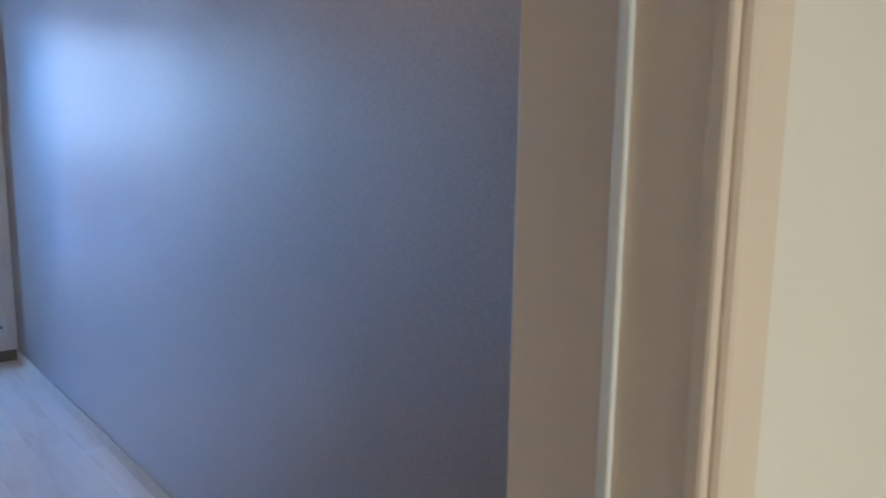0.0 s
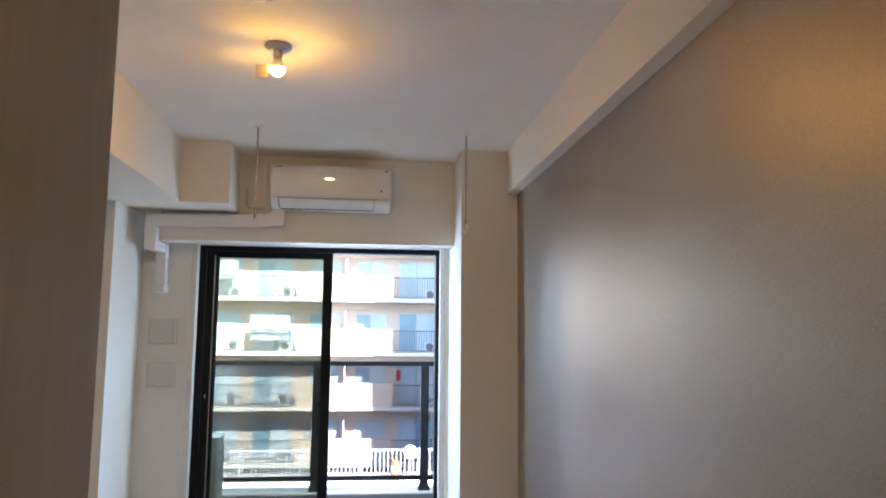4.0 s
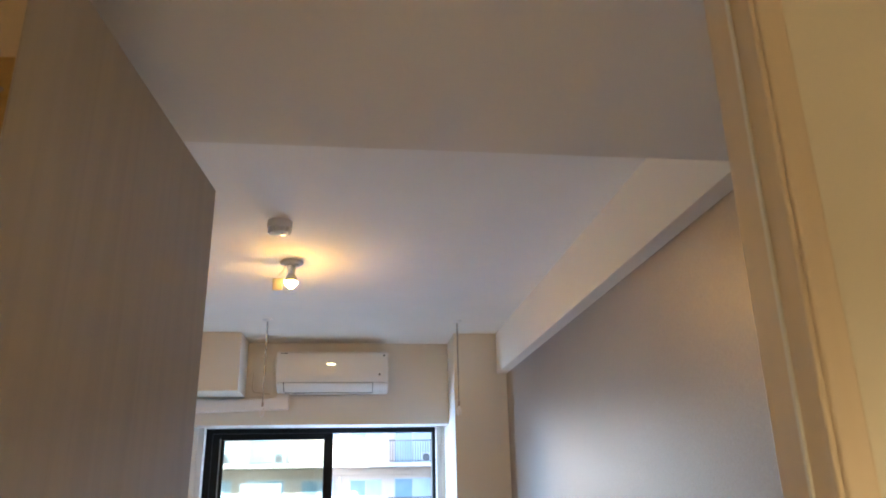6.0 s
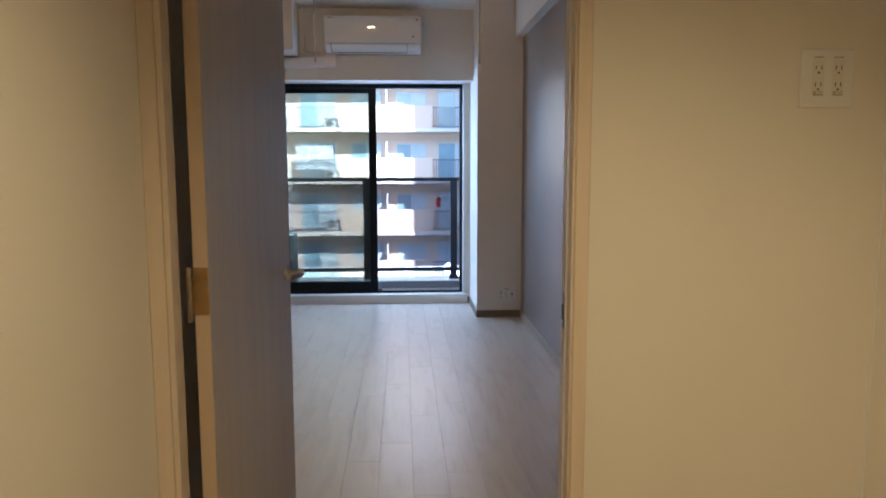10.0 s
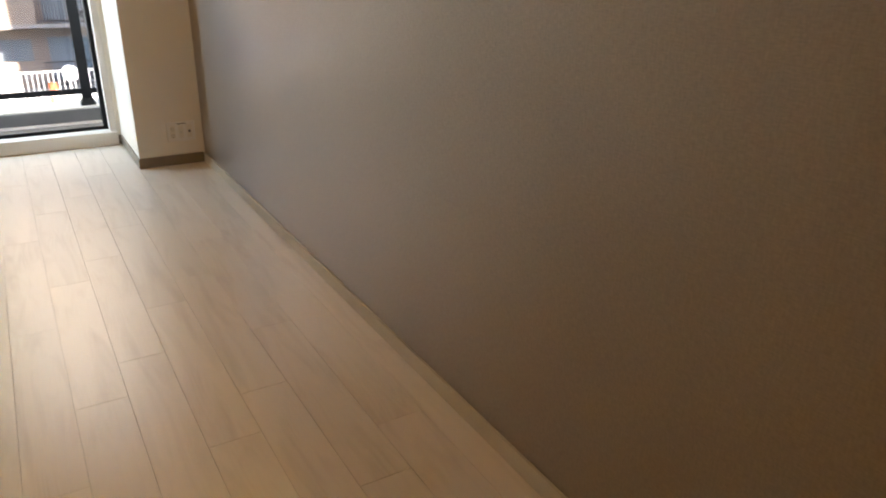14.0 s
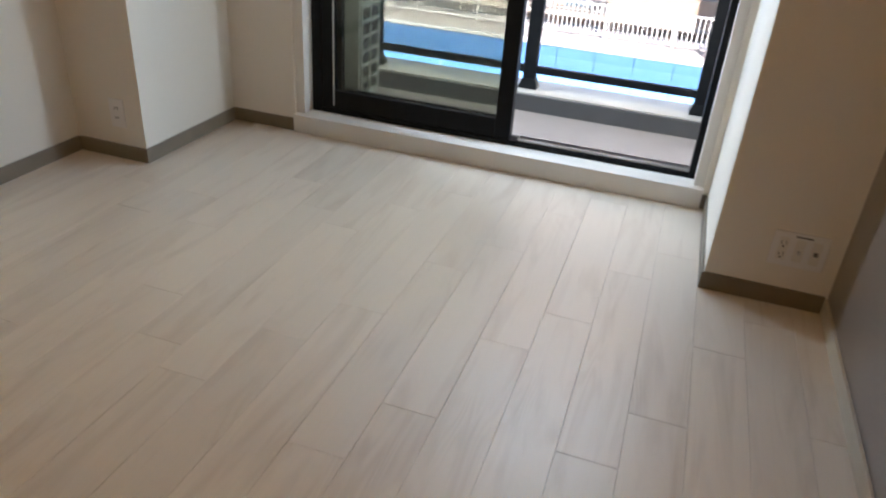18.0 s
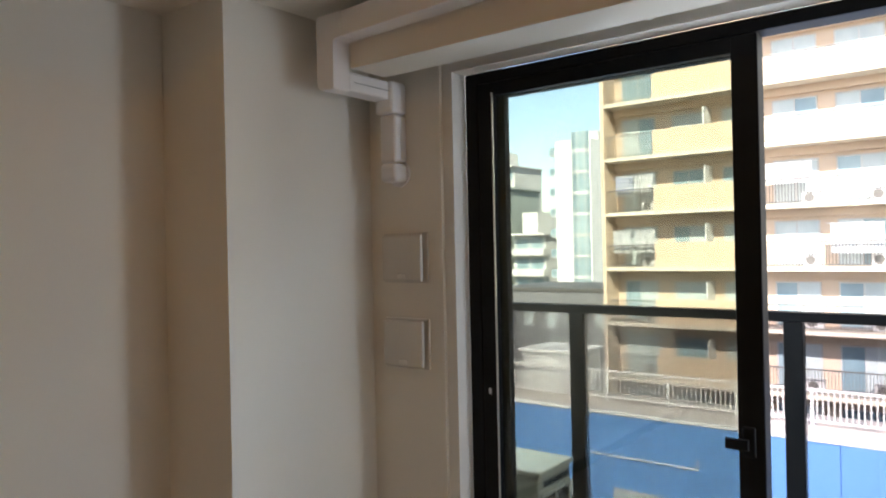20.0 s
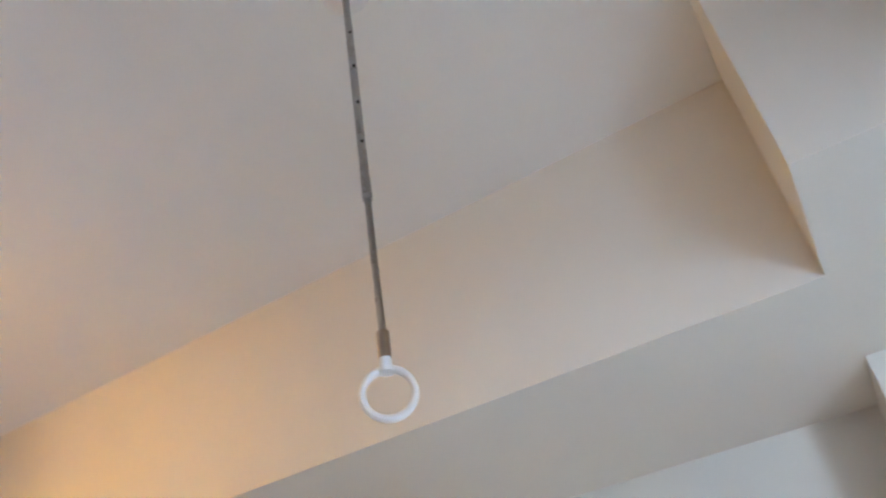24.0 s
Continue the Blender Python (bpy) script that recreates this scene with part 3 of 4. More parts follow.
for x in (-0.8, -0.1, 0.6, 0.93):
    part("bracket", boxes((x, x + 0.015, 0.012, 0.085, -0.006, 0.012)), M_ALU, rail)

# ---- balcony railing ----
railing = thing("balcony_railing", "black aluminium balcony railing with grey glass panels on the kerb", "railing", (-1.4, 6.455, 0.048))
posts = [-3.28 + 1.4, -2.335 + 1.4, -1.39 + 1.4, -0.447 + 1.4, 0.497 + 1.4]
part("top_rail", boxes((-2.4, 3.2, -0.032, 0.032, 1.065, 1.105), bevel=0.004), M_BLACK, railing)
part("bottom_rail", boxes((-2.4, 3.2, -0.018, 0.018, 0.085, 0.125), bevel=0.003), M_BLACK, railing)
for x in posts:
    p = part("post", boxes((x - 0.036, x + 0.036, -0.024, 0.024, 0.012, 1.065), bevel=0.003), M_BLACK, railing)
    bm = bmesh.new()
    vs = [bm.verts.new((x + sx * w, sy * d, z)) for z, w, d in ((0.0, 0.052, 0.042), (0.012, 0.052, 0.042), (0.055, 0.038, 0.026)) for sx, sy in ((-1, -1), (1, -1), (1, 1), (-1, 1))]
    for r in range(2):
        for k in range(4):
            bm.faces.new((vs[4 * r + k], vs[4 * r + (k + 1) % 4], vs[4 * r + 4 + (k + 1) % 4], vs[4 * r + 4 + k]))
    bm.faces.new(vs[3::-1])
    bm.faces.new(vs[8:])
    part("foot", bm, M_BLACK, p)
for a, b in zip(posts, posts[1:]):
    g = part("glass_panel", boxes((a + 0.037, b - 0.037, -0.003, 0.003, 0.126, 1.064)), M_GLASS_R, railing, "grey glass panel")
    g.visible_shadow = False

# outdoor unit
unit = thing("outdoor_unit", "grey-white air conditioner outdoor unit on plastic blocks", "outdoor unit", (-2.412, 5.700, 0.055))
part("casing", boxes((-0.36, 0.362, -0.118, 0.118, 0.03, 0.550), bevel=0.008), M_UNIT, unit)
part("lid", boxes((-0.37, 0.372, -0.126, 0.126, 0.5505, 0.572), bevel=0.006), M_UNIT, unit)
for y in (-0.085, 0.085):
    part("foot", boxes((-0.30, 0.30, y - 0.03, y + 0.03, -0.105, 0.03)), M_DARK, unit)
grille = part("side_grille", boxes((0.3625, 0.364, -0.098, 0.100, 0.06, 0.49)), M_DARK, unit, "dark louvred side opening")
for k in range(7):
    z = 0.066 + 0.0695 * k
    part("slat", boxes((0.364, 0.372, -0.104, 0.106, z - 0.007, z + 0.010), bevel=0.002), M_UNIT, grille)
for y in (-0.100, 0.0, 0.100):
    part("upright", boxes((0.364, 0.370, y - 0.007, y + 0.007, 0.06, 0.49), bevel=0.001), M_UNIT, grille)
part("grab_recess", boxes((0.3625, 0.3645, -0.085, 0.105, 0.508, 0.530), bevel=0.0008), M_DARK, unit)

downpipe = thing("downpipe", "cream drain pipe on the balcony wall", "pipe", (-2.755, 6.388, 0.048))
part("pipe", tube(bmesh.new(), (0, 0, 0.0), (0, 0, 2.58), 0.034, seg=20), M_EXT, downpipe, smooth=True)
for z in (0.9, 2.3):
    part("clip", tube(bmesh.new(), (0, 0, z), (0, 0, z + 0.03), 0.041, seg=20), M_ALU, downpipe)

# ---- air conditioner ----
ac = thing("air_conditioner", "white wall-mounted air conditioner above the window", "air conditioner", (-1.238, 5.028, 2.238))
prof = [(-0.002, 0.282), (-0.205, 0.282), (-0.222, 0.276), (-0.231, 0.262), (-0.233, 0.20), (-0.231, 0.13), (-0.224, 0.092), (-0.208, 0.058), (-0.185, 0.033), (-0.150, 0.014), (-0.110, 0.004), (-0.06, 0.0), (-0.002, 0.0)]
bm = extrude_x(bmesh.new(), prof, -0.399, 0.399)
bmesh.ops.bevel(bm, geom=[e for e in bm.edges if abs(e.verts[0].co.x - e.verts[1].co.x) < 1e-6], offset=0.006, segments=2, affect="EDGES")
part("body", bm, M_PLASTIC, ac, smooth=True)
fl = [(-0.2095, 0.0585), (-0.187, 0.033), (-0.152, 0.0133), (-0.118, 0.0045)]
out = [(y - 0.003, z - 0.0045) for y, z in fl]
part("louver", extrude_x(bmesh.new(), fl + out[::-1], -0.345, 0.285), M_PLASTIC, ac, "white air flap", True)
part("air_slot", boxes((-0.345, 0.285, -0.113, -0.092, -0.0015, 0.004)), M_DARK, ac, "dark outlet slot")
edge = [(y - 0.0025, z - 0.0030) for y, z in fl]
part("louver_joint", extrude_x(bmesh.new(), fl + edge[::-1], -0.3505, -0.3455), M_DARK, ac)
part("louver_joint", extrude_x(bmesh.new(), fl + edge[::-1], 0.2855, 0.2885), M_DARK, ac)
part("seam", boxes((-0.390, 0.390, -0.2125, -0.207, 0.0590, 0.0605)), M_INK, ac)
part("indicator", boxes((-0.04, 0.015, -0.2345, -0.232, 0.185, 0.191)), glow("indicator_light", (1.0, 0.75, 0.25), 1.5), ac, "small lit indicator")
part("sensor", tube(bmesh.new(), (0.335, -0.2335, 0.045 + 0.07), (0.335, -0.231, 0.045 + 0.07), 0.007, seg=14), M_DARK, ac)
part("logo", boxes((-0.375, -0.325, -0.2345, -0.232, 0.262, 0.267)), M_INK, ac)
part("badge", boxes((0.36, 0.374, -0.2345, -0.232, 0.245, 0.258)), M_INK, ac)
lab = part("rating_label", boxes((-0.295, -0.205, -0.068, -0.036, -0.0012, 0.0)), M_TRIM, ac, "small printed label with grey print")
part("print", boxes((-0.226, -0.206, -0.072, -0.046, -0.0022, -0.0013)), M_INK, lab)
part("print", boxes((-0.278, -0.264, -0.046, -0.038, -0.0022, -0.0013)), M_INK, lab)
for k in range(6):
    part("print", boxes((-0.292 + 0.003 * (k % 2), -0.232 - 0.004 * (k % 3), -0.067 + 0.0042 * k, -0.0655 + 0.0042 * k, -0.0022, -0.0013)), M_INK, lab)
duct = thing("pipe_cover", "white plastic pipe cover from the air conditioner to the wall", "pipe cover", (-2.43, 5.0, 2.14))


def dbox(name, x0, x1, y0, y1, z0, z1, b=0.010):
    bm = boxes((x0 + 2.43, x1 + 2.43, y0 - 5.0, y1 - 5.0, z0 - 2.14, z1 - 2.14), bevel=b, segments=4)
    return part(name, bm, M_DUCT, duct)


def duct_side(name, corners, y0, y1, soft=0.010):
    bm = extrude_y(bmesh.new(), [(x + 2.43, z - 2.14) for x, z in rounded(corners)], y0 - 5.0, y1 - 5.0, soft)
    return part(name, bm, M_DUCT, duct)


duct_side("run", [(-2.3615, 2.104, 0.002), (-1.6955, 2.124, 0.002), (-1.6955, 2.200, 0.002), (-2.3615, 2.184, 0.002)], 4.957, 5.027, 0.009)
duct_side("elbow", [(-1.695, 2.1235, 0.002), (-1.560, 2.127, 0.008), (-1.560, 2.2395, 0.003), (-1.640, 2.2395, 0.003), (-1.640, 2.203, 0.022), (-1.695, 2.201, 0.002)], 4.9562, 5.027, 0.008)
duct_side("elbow", [(-2.474, 1.945, 0.028), (-2.3985, 1.945, 0.006), (-2.3985, 2.1032, 0.010), (-2.362, 2.1032, 0.002), (-2.362, 2.1848, 0.002), (-2.474, 2.1848, 0.012)], 4.9562, 5.027, 0.008)
dbox("return", -2.471, -2.400, 5.0275, 5.2215, 1.950, 2.014, 0.008)
part("return_seam", boxes((-2.3995 + 2.43, -2.3988 + 2.43, 0.05, 0.2215, 1.979 - 2.14, 1.981 - 2.14)), M_INK, duct)
dbox("elbow", -2.473, -2.391, 5.222, 5.304, 1.905, 2.0165, 0.012)
dbox("drop", -2.466, -2.394, 5.240, 5.304, 1.735, 1.9045, 0.010)
dbox("end_piece", -2.468, -2.391, 5.237, 5.304, 1.668, 1.7345, 0.016)
part("wall_collar", tube(bmesh.new(), (-2.428 + 2.43, 5.296 - 5.0, 1.70 - 2.14), (-2.428 + 2.43, 5.3045 - 5.0, 1.70 - 2.14), 0.048, seg=24), M_DUCT, duct)

# ventilation sleeve cover behind the unit
sleeve = thing("wall_plate", "beige blank plate on the lintel beside the air conditioner", "wall plate", (-1.79, 5.028, 2.33))
part("plate", boxes((-0.088, 0.11, -0.006, 0.0, -0.11, 0.20), bevel=0.002), M_WALL, sleeve)
cord = thing("cable", "cream cable looping out of the air conditioner", "cable", (-1.80, 5.018, 2.30))
path = [(-0.026, 0, 0.10 - 0.02 * k) for k in range(6)] + [(-0.026 + 0.03 * (1 - math.cos(a)), 0, -0.012 - 0.036 * math.sin(a)) for a in (0.3, 0.6, 0.9, 1.2, 1.5)] + [(0.02 + 0.02 * k, 0, -0.046 - 0.003 * k) for k in range(5)]
part("sheath", sweep(bmesh.new(), path, 0.0038), M_BASE_E, cord, smooth=True)

# ---- drying rods ----
def drying_rod(x, turn):
    o = thing("drying_pole_hook", "hanging steel drying rod with a white ring, fixed to the ceiling", "drying hook", (x, 4.250, H), "drying hooks by the window")
    part("ceiling_plate", lathe(bmesh.new(), [(0.0, -0.001), (0.034, -0.001), (0.034, -0.004), (0.024, -0.010), (0.012, -0.016), (0.0, -0.016)]), M_RING, o, "white round ceiling plate", True)
    rod = part("upper_rod", tube(bmesh.new(), (0, 0, -0.016), (0, 0, -0.355), 0.0050, seg=14), M_STEEL, o, smooth=True)
    for k in range(4):
        part("adjust_hole", tube(bmesh.new(), (0.0030, 0.0030, -0.09 - 0.065 * k), (0.0042, 0.0042, -0.09 - 0.065 * k), 0.0020, seg=8), M_DARK, rod)
    part("collar", lathe(bmesh.new(), [(0.0, 0.0), (0.0054, 0.0), (0.0056, -0.008), (0.0052, -0.010), (0.0057, -0.014), (0.0052, -0.018), (0.0057, -0.022), (0.0056, -0.034), (0.0, -0.034)], (0, 0, -0.335), 16), M_STEEL, o, smooth=True)
    part("lower_rod", tube(bmesh.new(), (0, 0, -0.36), (0, 0, -0.55), 0.0038, seg=14), M_STEEL, o, smooth=True)
    part("end_sleeve", tube(bmesh.new(), (0, 0, -0.534), (0, 0, -0.562), 0.0066, seg=16), M_NICKEL, o, "dark metal sleeve", True)
    bm = bmesh.new()
    R, r, cz = 0.0245, 0.0038, -0.598
    rings = []
    for a in range(40):
        th = 2 * math.pi * a / 40
        rings.append([bm.verts.new((r * math.sin(2 * math.pi * b / 10) * 1.3, (R + r * math.cos(2 * math.pi * b / 10)) * math.sin(th), cz + (R + r * math.cos(2 * math.pi * b / 10)) * math.cos(th))) for b in range(10)])
    for a in range(40):
        for b in range(10):
            bm.faces.new((rings[a][b], rings[(a + 1) % 40][b], rings[(a + 1) % 40][(b + 1) % 10], rings[a][(b + 1) % 10]))
    bm.transform(pose(0, 0, 0, 0, 0, turn))
    ring = part("ring", bm, M_RING, o, "white plastic ring", True)
    part("ring_neck", lathe(bmesh.new(), [(0.0, -0.559), (0.0060, -0.560), (0.0062, -0.567), (0.0066, -0.572), (0.0085, -0.577), (0.0, -0.577)], seg=16), M_RING, ring, smooth=True)
    return o


drying_rod(-1.652, 32)
drying_rod(-0.405, 20)

# ---- ceiling lamp and alarm ----
lamp = thing("ceiling_lamp", "bare lit warm bulb in a white ceiling socket", "ceiling lamp", (-1.398, 3.01, H))
part("base", lathe(bmesh.new(), [(0.0, -0.001), (0.056, -0.001), (0.058, -0.006), (0.052, -0.012), (0.034, -0.014), (0.030, -0.022), (0.0, -0.022)]), M_PLASTIC, lamp, smooth=True)
part("socket", lathe(bmesh.new(), [(0.0, -0.022), (0.020, -0.022), (0.020, -0.054), (0.018, -0.058), (0.016, -0.064), (0.0, -0.064)], seg=24), M_PLASTIC, lamp, smooth=True)
part("bulb_collar", lathe(bmesh.new(), [(0.0, -0.063), (0.014, -0.063), (0.021, -0.073), (0.0285, -0.085), (0.0317, -0.096), (0.0318, -0.104), (0.0, -0.104)], seg=28), M_PLASTIC, lamp, smooth=True)
blb = [(0.0318, -0.104)] + [(0.032 * math.cos(a), -0.101 - 0.032 * math.sin(a)) for a in (0.3, 0.6, 0.9, 1.2)] + [(0.0, -0.133)]
part("bulb", lathe(bmesh.new(), blb, seg=28), M_BULB, lamp, "lit frosted bulb", True)
tag_ = part("paper_tag", boxes((-0.086, -0.038, -0.02, -0.0185, -0.152, -0.092)), M_CARD, lamp, "small paper tag")
part("string", tube(bmesh.new(), (-0.062, -0.019, -0.092), (-0.03, -0.01, -0.02), 0.0008, seg=6), M_CARD, tag_)
part("fold", boxes((-0.086, -0.038, -0.0185, 0.010, -0.0925, -0.0915)), M_CARD, tag_)

alarm = thing("smoke_detector", "white round smoke detector on the ceiling", "smoke detector", (-1.403, 2.455, H))
part("base", lathe(bmesh.new(), [(0.0, -0.0005), (0.052, -0.0005), (0.053, -0.028), (0.050, -0.032), (0.0, -0.032)], seg=36), M_PLASTIC, alarm, smooth=True)
part("cap", lathe(bmesh.new(), [(0.0, -0.032), (0.036, -0.032), (0.036, -0.050), (0.028, -0.056), (0.0, -0.058)], seg=30), M_PLASTIC, alarm, smooth=True)
for k in range(12):
    a = 2 * math.pi * k / 12
    bm = boxes((0.034, 0.049, -0.0035, 0.0035, -0.052, -0.031), bevel=0.001)
    bm.transform(pose(0, 0, 0, 0, 0, math.degrees(a)))
    part("guard_fin", bm, M_PLASTIC, alarm)
part("status_light", tube(bmesh.new(), (0.012, -0.015, -0.0605), (0.012, -0.015, -0.056), 0.003, seg=10), M_DARK, alarm)

# ---- wall fittings ----
def vent(z):
    o = thing("wall_vent", "white square ventilation cover on the window wall", "vent", (-2.406, 5.305, z), "wall vents beside the window")
    part("back_plate", boxes((-0.101, 0.101, -0.010, 0.0, -0.088, 0.088), bevel=0.003), M_VENT, o)
    bm = boxes((-0.090, 0.090, -0.034, -0.020, -0.080, 0.080), bevel=0.004)
    cover = part("cover", bm, M_VENT, o)
    # dark fill in the gap, drawn for the shadow line round the cover
    part("shadow_gap", boxes((-0.072, 0.072, -0.021, -0.010, -0.064, 0.064)), M_DARK, o)
    part("pull_tab", boxes((-0.017, 0.017, -0.0375, -0.034, -0.072, -0.057), bevel=0.001), M_TRIM, cover)
    part("tab_gap", boxes((-0.020, 0.020, -0.0345, -0.0338, -0.056, -0.0545)), M_PRINT, cover)


vent(1.400)
vent(1.098)


def socket_pair(parent, x, z, n=2):
    for k in range(n):
        zz = z + 0.020 - 0.040 * k
        for dx, w in ((-0.0065, 0.0011), (0.0065, 0.0011)):
            part("slot", boxes((x + dx - w, x + dx + w, -0.0075, -0.006, zz - 0.005, zz + 0.005)), M_DARK, parent)
        part("earth_hole", tube(bmesh.new(), (x, -0.0075, zz - 0.011), (x, -0.006, zz - 0.011), 0.003, seg=10), M_DARK, parent)


hall_out = thing("power_outlet", "cream double wall socket plate with four sockets", "power outlet", (-0.068, 0.19, 1.493))
plate = part("plate", boxes((-0.061, 0.061, -0.006, 0.0, -0.063, 0.063), bevel=0.003), M_PLASTIC, hall_out)
for x in (-0.021, 0.024):
    part("module", boxes((x - 0.013, x + 0.013, -0.0068, -0.0055, -0.038, 0.040)), M_TRIM, plate)
    for zz in (0.022, -0.014):
        for dx in (-0.0062, 0.0062):
            part("slot", boxes((x + dx - 0.0008, x + dx + 0.0008, -0.0076, -0.0066, zz - 0.004, zz + 0.005)), M_DARK, plate)
        part("earth_hole", tube(bmesh.new(), (x, -0.0076, zz - 0.010), (x, -0.0066, zz - 0.010), 0.0024, seg=10), M_DARK, plate)
    for k in range(5):
        part("print", boxes((x - 0.010 + 0.0042 * k, x - 0.0072 + 0.0042 * k, -0.0064, -0.0058, 0.0435, 0.0465)), M_PRINT, plate)
    part("earth_terminal", boxes((x - 0.011, x + 0.011, -0.0074, -0.0066, -0.037, -0.0345), (x - 0.011, x + 0.011, -0.0074, -0.0066, -0.0305, -0.0290), (x - 0.009, x - 0.006, -0.0074, -0.0066, -0.0345, -0.0305)), M_PRINT, plate)

col_out = thing("multimedia_outlet", "white wall plate with sockets and a TV jack above the baseboard", "power outlet", (-0.126, 4.65, 0.198))
plate2 = part("plate", boxes((-0.081, 0.081, -0.006, 0.0, -0.059, 0.059), bevel=0.003), M_PLASTIC, col_out)
part("socket_module", boxes((-0.062, -0.034, -0.0068, -0.0055, -0.038, 0.038)), M_TRIM, plate2)
for zz in (0.02, -0.018):
    for dx in (-0.0062, 0.0062):
        part("slot", boxes((-0.048 + dx - 0.0011, -0.048 + dx + 0.0011, -0.0076, -0.0066, zz - 0.005, zz + 0.006)), M_DARK, plate2)
    part("earth_hole", tube(bmesh.new(), (-0.048, -0.0076, zz - 0.012), (-0.048, -0.0066, zz - 0.012), 0.0032, seg=10), M_DARK, plate2)
part("jack_module", boxes((-0.014, 0.014, -0.0068, -0.0055, -0.038, 0.038)), M_TRIM, plate2)
part("tv_jack", tube(bmesh.new(), (0, -0.016, -0.004), (0, -0.0066, -0.004), 0.005, seg=14), M_ALU, plate2)
part("blank_module", boxes((0.034, 0.062, -0.0068, -0.0055, -0.038, 0.038)), M_TRIM, plate2)
part("network_jack", boxes((0.042, 0.055, -0.0076, -0.0066, -0.008, 0.006)), M_INK, plate2)
part("print", boxes((-0.02, 0.03, -0.0064, -0.0058, 0.044, 0.049)), M_INK, plate2)

west_out = thing("wall_socket", "small white wall plate low on the corner column", "power outlet", (-2.692, 4.674, 0.194))
p3 = part("plate", boxes((-0.035, 0.035, -0.006, 0.0, -0.06, 0.06), bevel=0.003), M_PLASTIC, west_out)
for zz in (0.02, -0.02):
    for dx in (-0.0062, 0.0062):
        part("slot", boxes((dx - 0.0011, dx + 0.0011, -0.0072, -0.006, zz - 0.005, zz + 0.006)), M_DARK, p3)

for y, z in ((1.123, 1.226), (1.02, 1.174)):
    plug = thing("wall_plug", "tiny pale filler plug in the grey-brown wallpaper", "wall plug", (0, y, z), "filler plugs in the accent wall")
    part("plug", tube(bmesh.new(), (-0.0022, 0, 0), (0.002, 0, 0), 0.0035, seg=10), M_PRINT, plug)

# lights in the lamps
hall_lamp = new("hall_downlight", bpy.data.lights.new("hall_downlight", "SPOT"))
hall_lamp.data.energy, hall_lamp.data.color, hall_lamp.data.shadow_soft_size = HALL_W, (1.0, 0.64, 0.24), 0.05
hall_lamp.data.spot_size, hall_lamp.data.spot_blend = radians(138), 0.7
hall_lamp.matrix_world = look((-0.75, -0.95, 2.20), (-0.75, -0.949, 0))
downlight = thing("downlight", "round recessed warm downlight in the hall ceiling", "ceiling lamp", (-0.75, -0.95, 2.212))
part("trim_ring", lathe(bmesh.new(), [(0.058, 0.0), (0.066, 0.0), (0.068, -0.003), (0.060, -0.006), (0.056, -0.002)]), M_PLASTIC, downlight, smooth=True)

# ---- outside ----
M_TILE = surf("tan_tile", (0.57, 0.45, 0.345), (0.51, 0.40, 0.305), 0.7, (0.6, 0.6, 0.6), 0.3, 30.0)
M_PANEL = surf("orange_panel", (0.56, 0.425, 0.305), (0.52, 0.395, 0.28), 0.7, (0.5, 0.5, 0.5))
M_SLAB = surf("slab_paint", (0.62, 0.55, 0.45), (0.55, 0.49, 0.40), 0.8, (0.5, 0.5, 0.5))
M_PANE = surf("dark_pane", (0.16, 0.24, 0.28), (0.28, 0.37, 0.41), 0.12, (0.4, 0.4, 0.4))
M_CURTAIN = surf("curtained_pane", (0.46, 0.51, 0.51), (0.34, 0.40, 0.42), 0.3, (0.8, 0.8, 0.4))
M_SASH = surf("grey_sash", (0.45, 0.45, 0.44), None, 0.4)
M_BAR = surf("dark_bar", (0.10, 0.095, 0.09), None, 0.5)
M_WHITE_FENCE = surf("white_fence_paint", (0.75, 0.75, 0.73), None, 0.5)
M_BLUE = surf("blue_cladding", (0.12, 0.29, 0.62), (0.11, 0.265, 0.57), 0.5, (0.5, 0.5, 0.5))
M_ROOF = surf("roof_sheet", (0.62, 0.57, 0.52), (0.52, 0.48, 0.44), 0.85, (0.4, 0.4, 0.4))
M_WHITE_B = surf("white_building", (0.56, 0.56, 0.55), (0.50, 0.50, 0.49), 0.8, (0.2, 0.2, 0.2))
M_TOWER = surf("white_tower", (0.78, 0.78, 0.77), (0.72, 0.72, 0.71), 0.8, (0.2, 0.2, 0.2))
M_GREY_B = surf("grey_green_building", (0.30, 0.34, 0.32), (0.26, 0.30, 0.28), 0.8, (0.2, 0.2, 0.2))
M_BAR_G = surf("dark_grey_render", (0.16, 0.16, 0.17), (0.13, 0.13, 0.14), 0.8, (0.4, 0.4, 0.4))
M_CLOTH = surf("laundry", (0.75, 0.75, 0.74), (0.55, 0.58, 0.62), 0.9, (2, 2, 2))
M_RED = surf("red_cloth", (0.55, 0.05, 0.05), None, 0.9)
M_ORANGE = surf("orange_paint", (0.65, 0.18, 0.06), None, 0.5)
M_ASPHALT = surf("street_ground", (0.10, 0.10, 0.10), (0.07, 0.07, 0.07), 0.9, (0.2, 0.2, 0.2))
structure("ground", boxes((-900, 900, -900, 900, -12.6, -12)), M_ASPHALT, "grey street ground below the balcony", "ground")

apt = thing("apartment_building", "tan-tiled apartment building with orange balconies, partly in shade", "apartment building", (0, 38, -12))
STOREY, Z0 = 2.79, 0.24 - 2.79 * 4
SEGS = [(-16.95, -14.45, "r"), (-14.45, -9.55, "p"), (-9.55, -6.95, "r"), (-6.94, -4.295, "r"), (-4.295, 0.645, "p"), (0.645, 3.29, "r"), (3.29, 8.23, "p"), (8.23, 10.9, "r"), (10.9, 15.8, "p")]
part("wall", boxes((-17, 22, 1.35, 12, 0, 36)), M_TILE, apt)
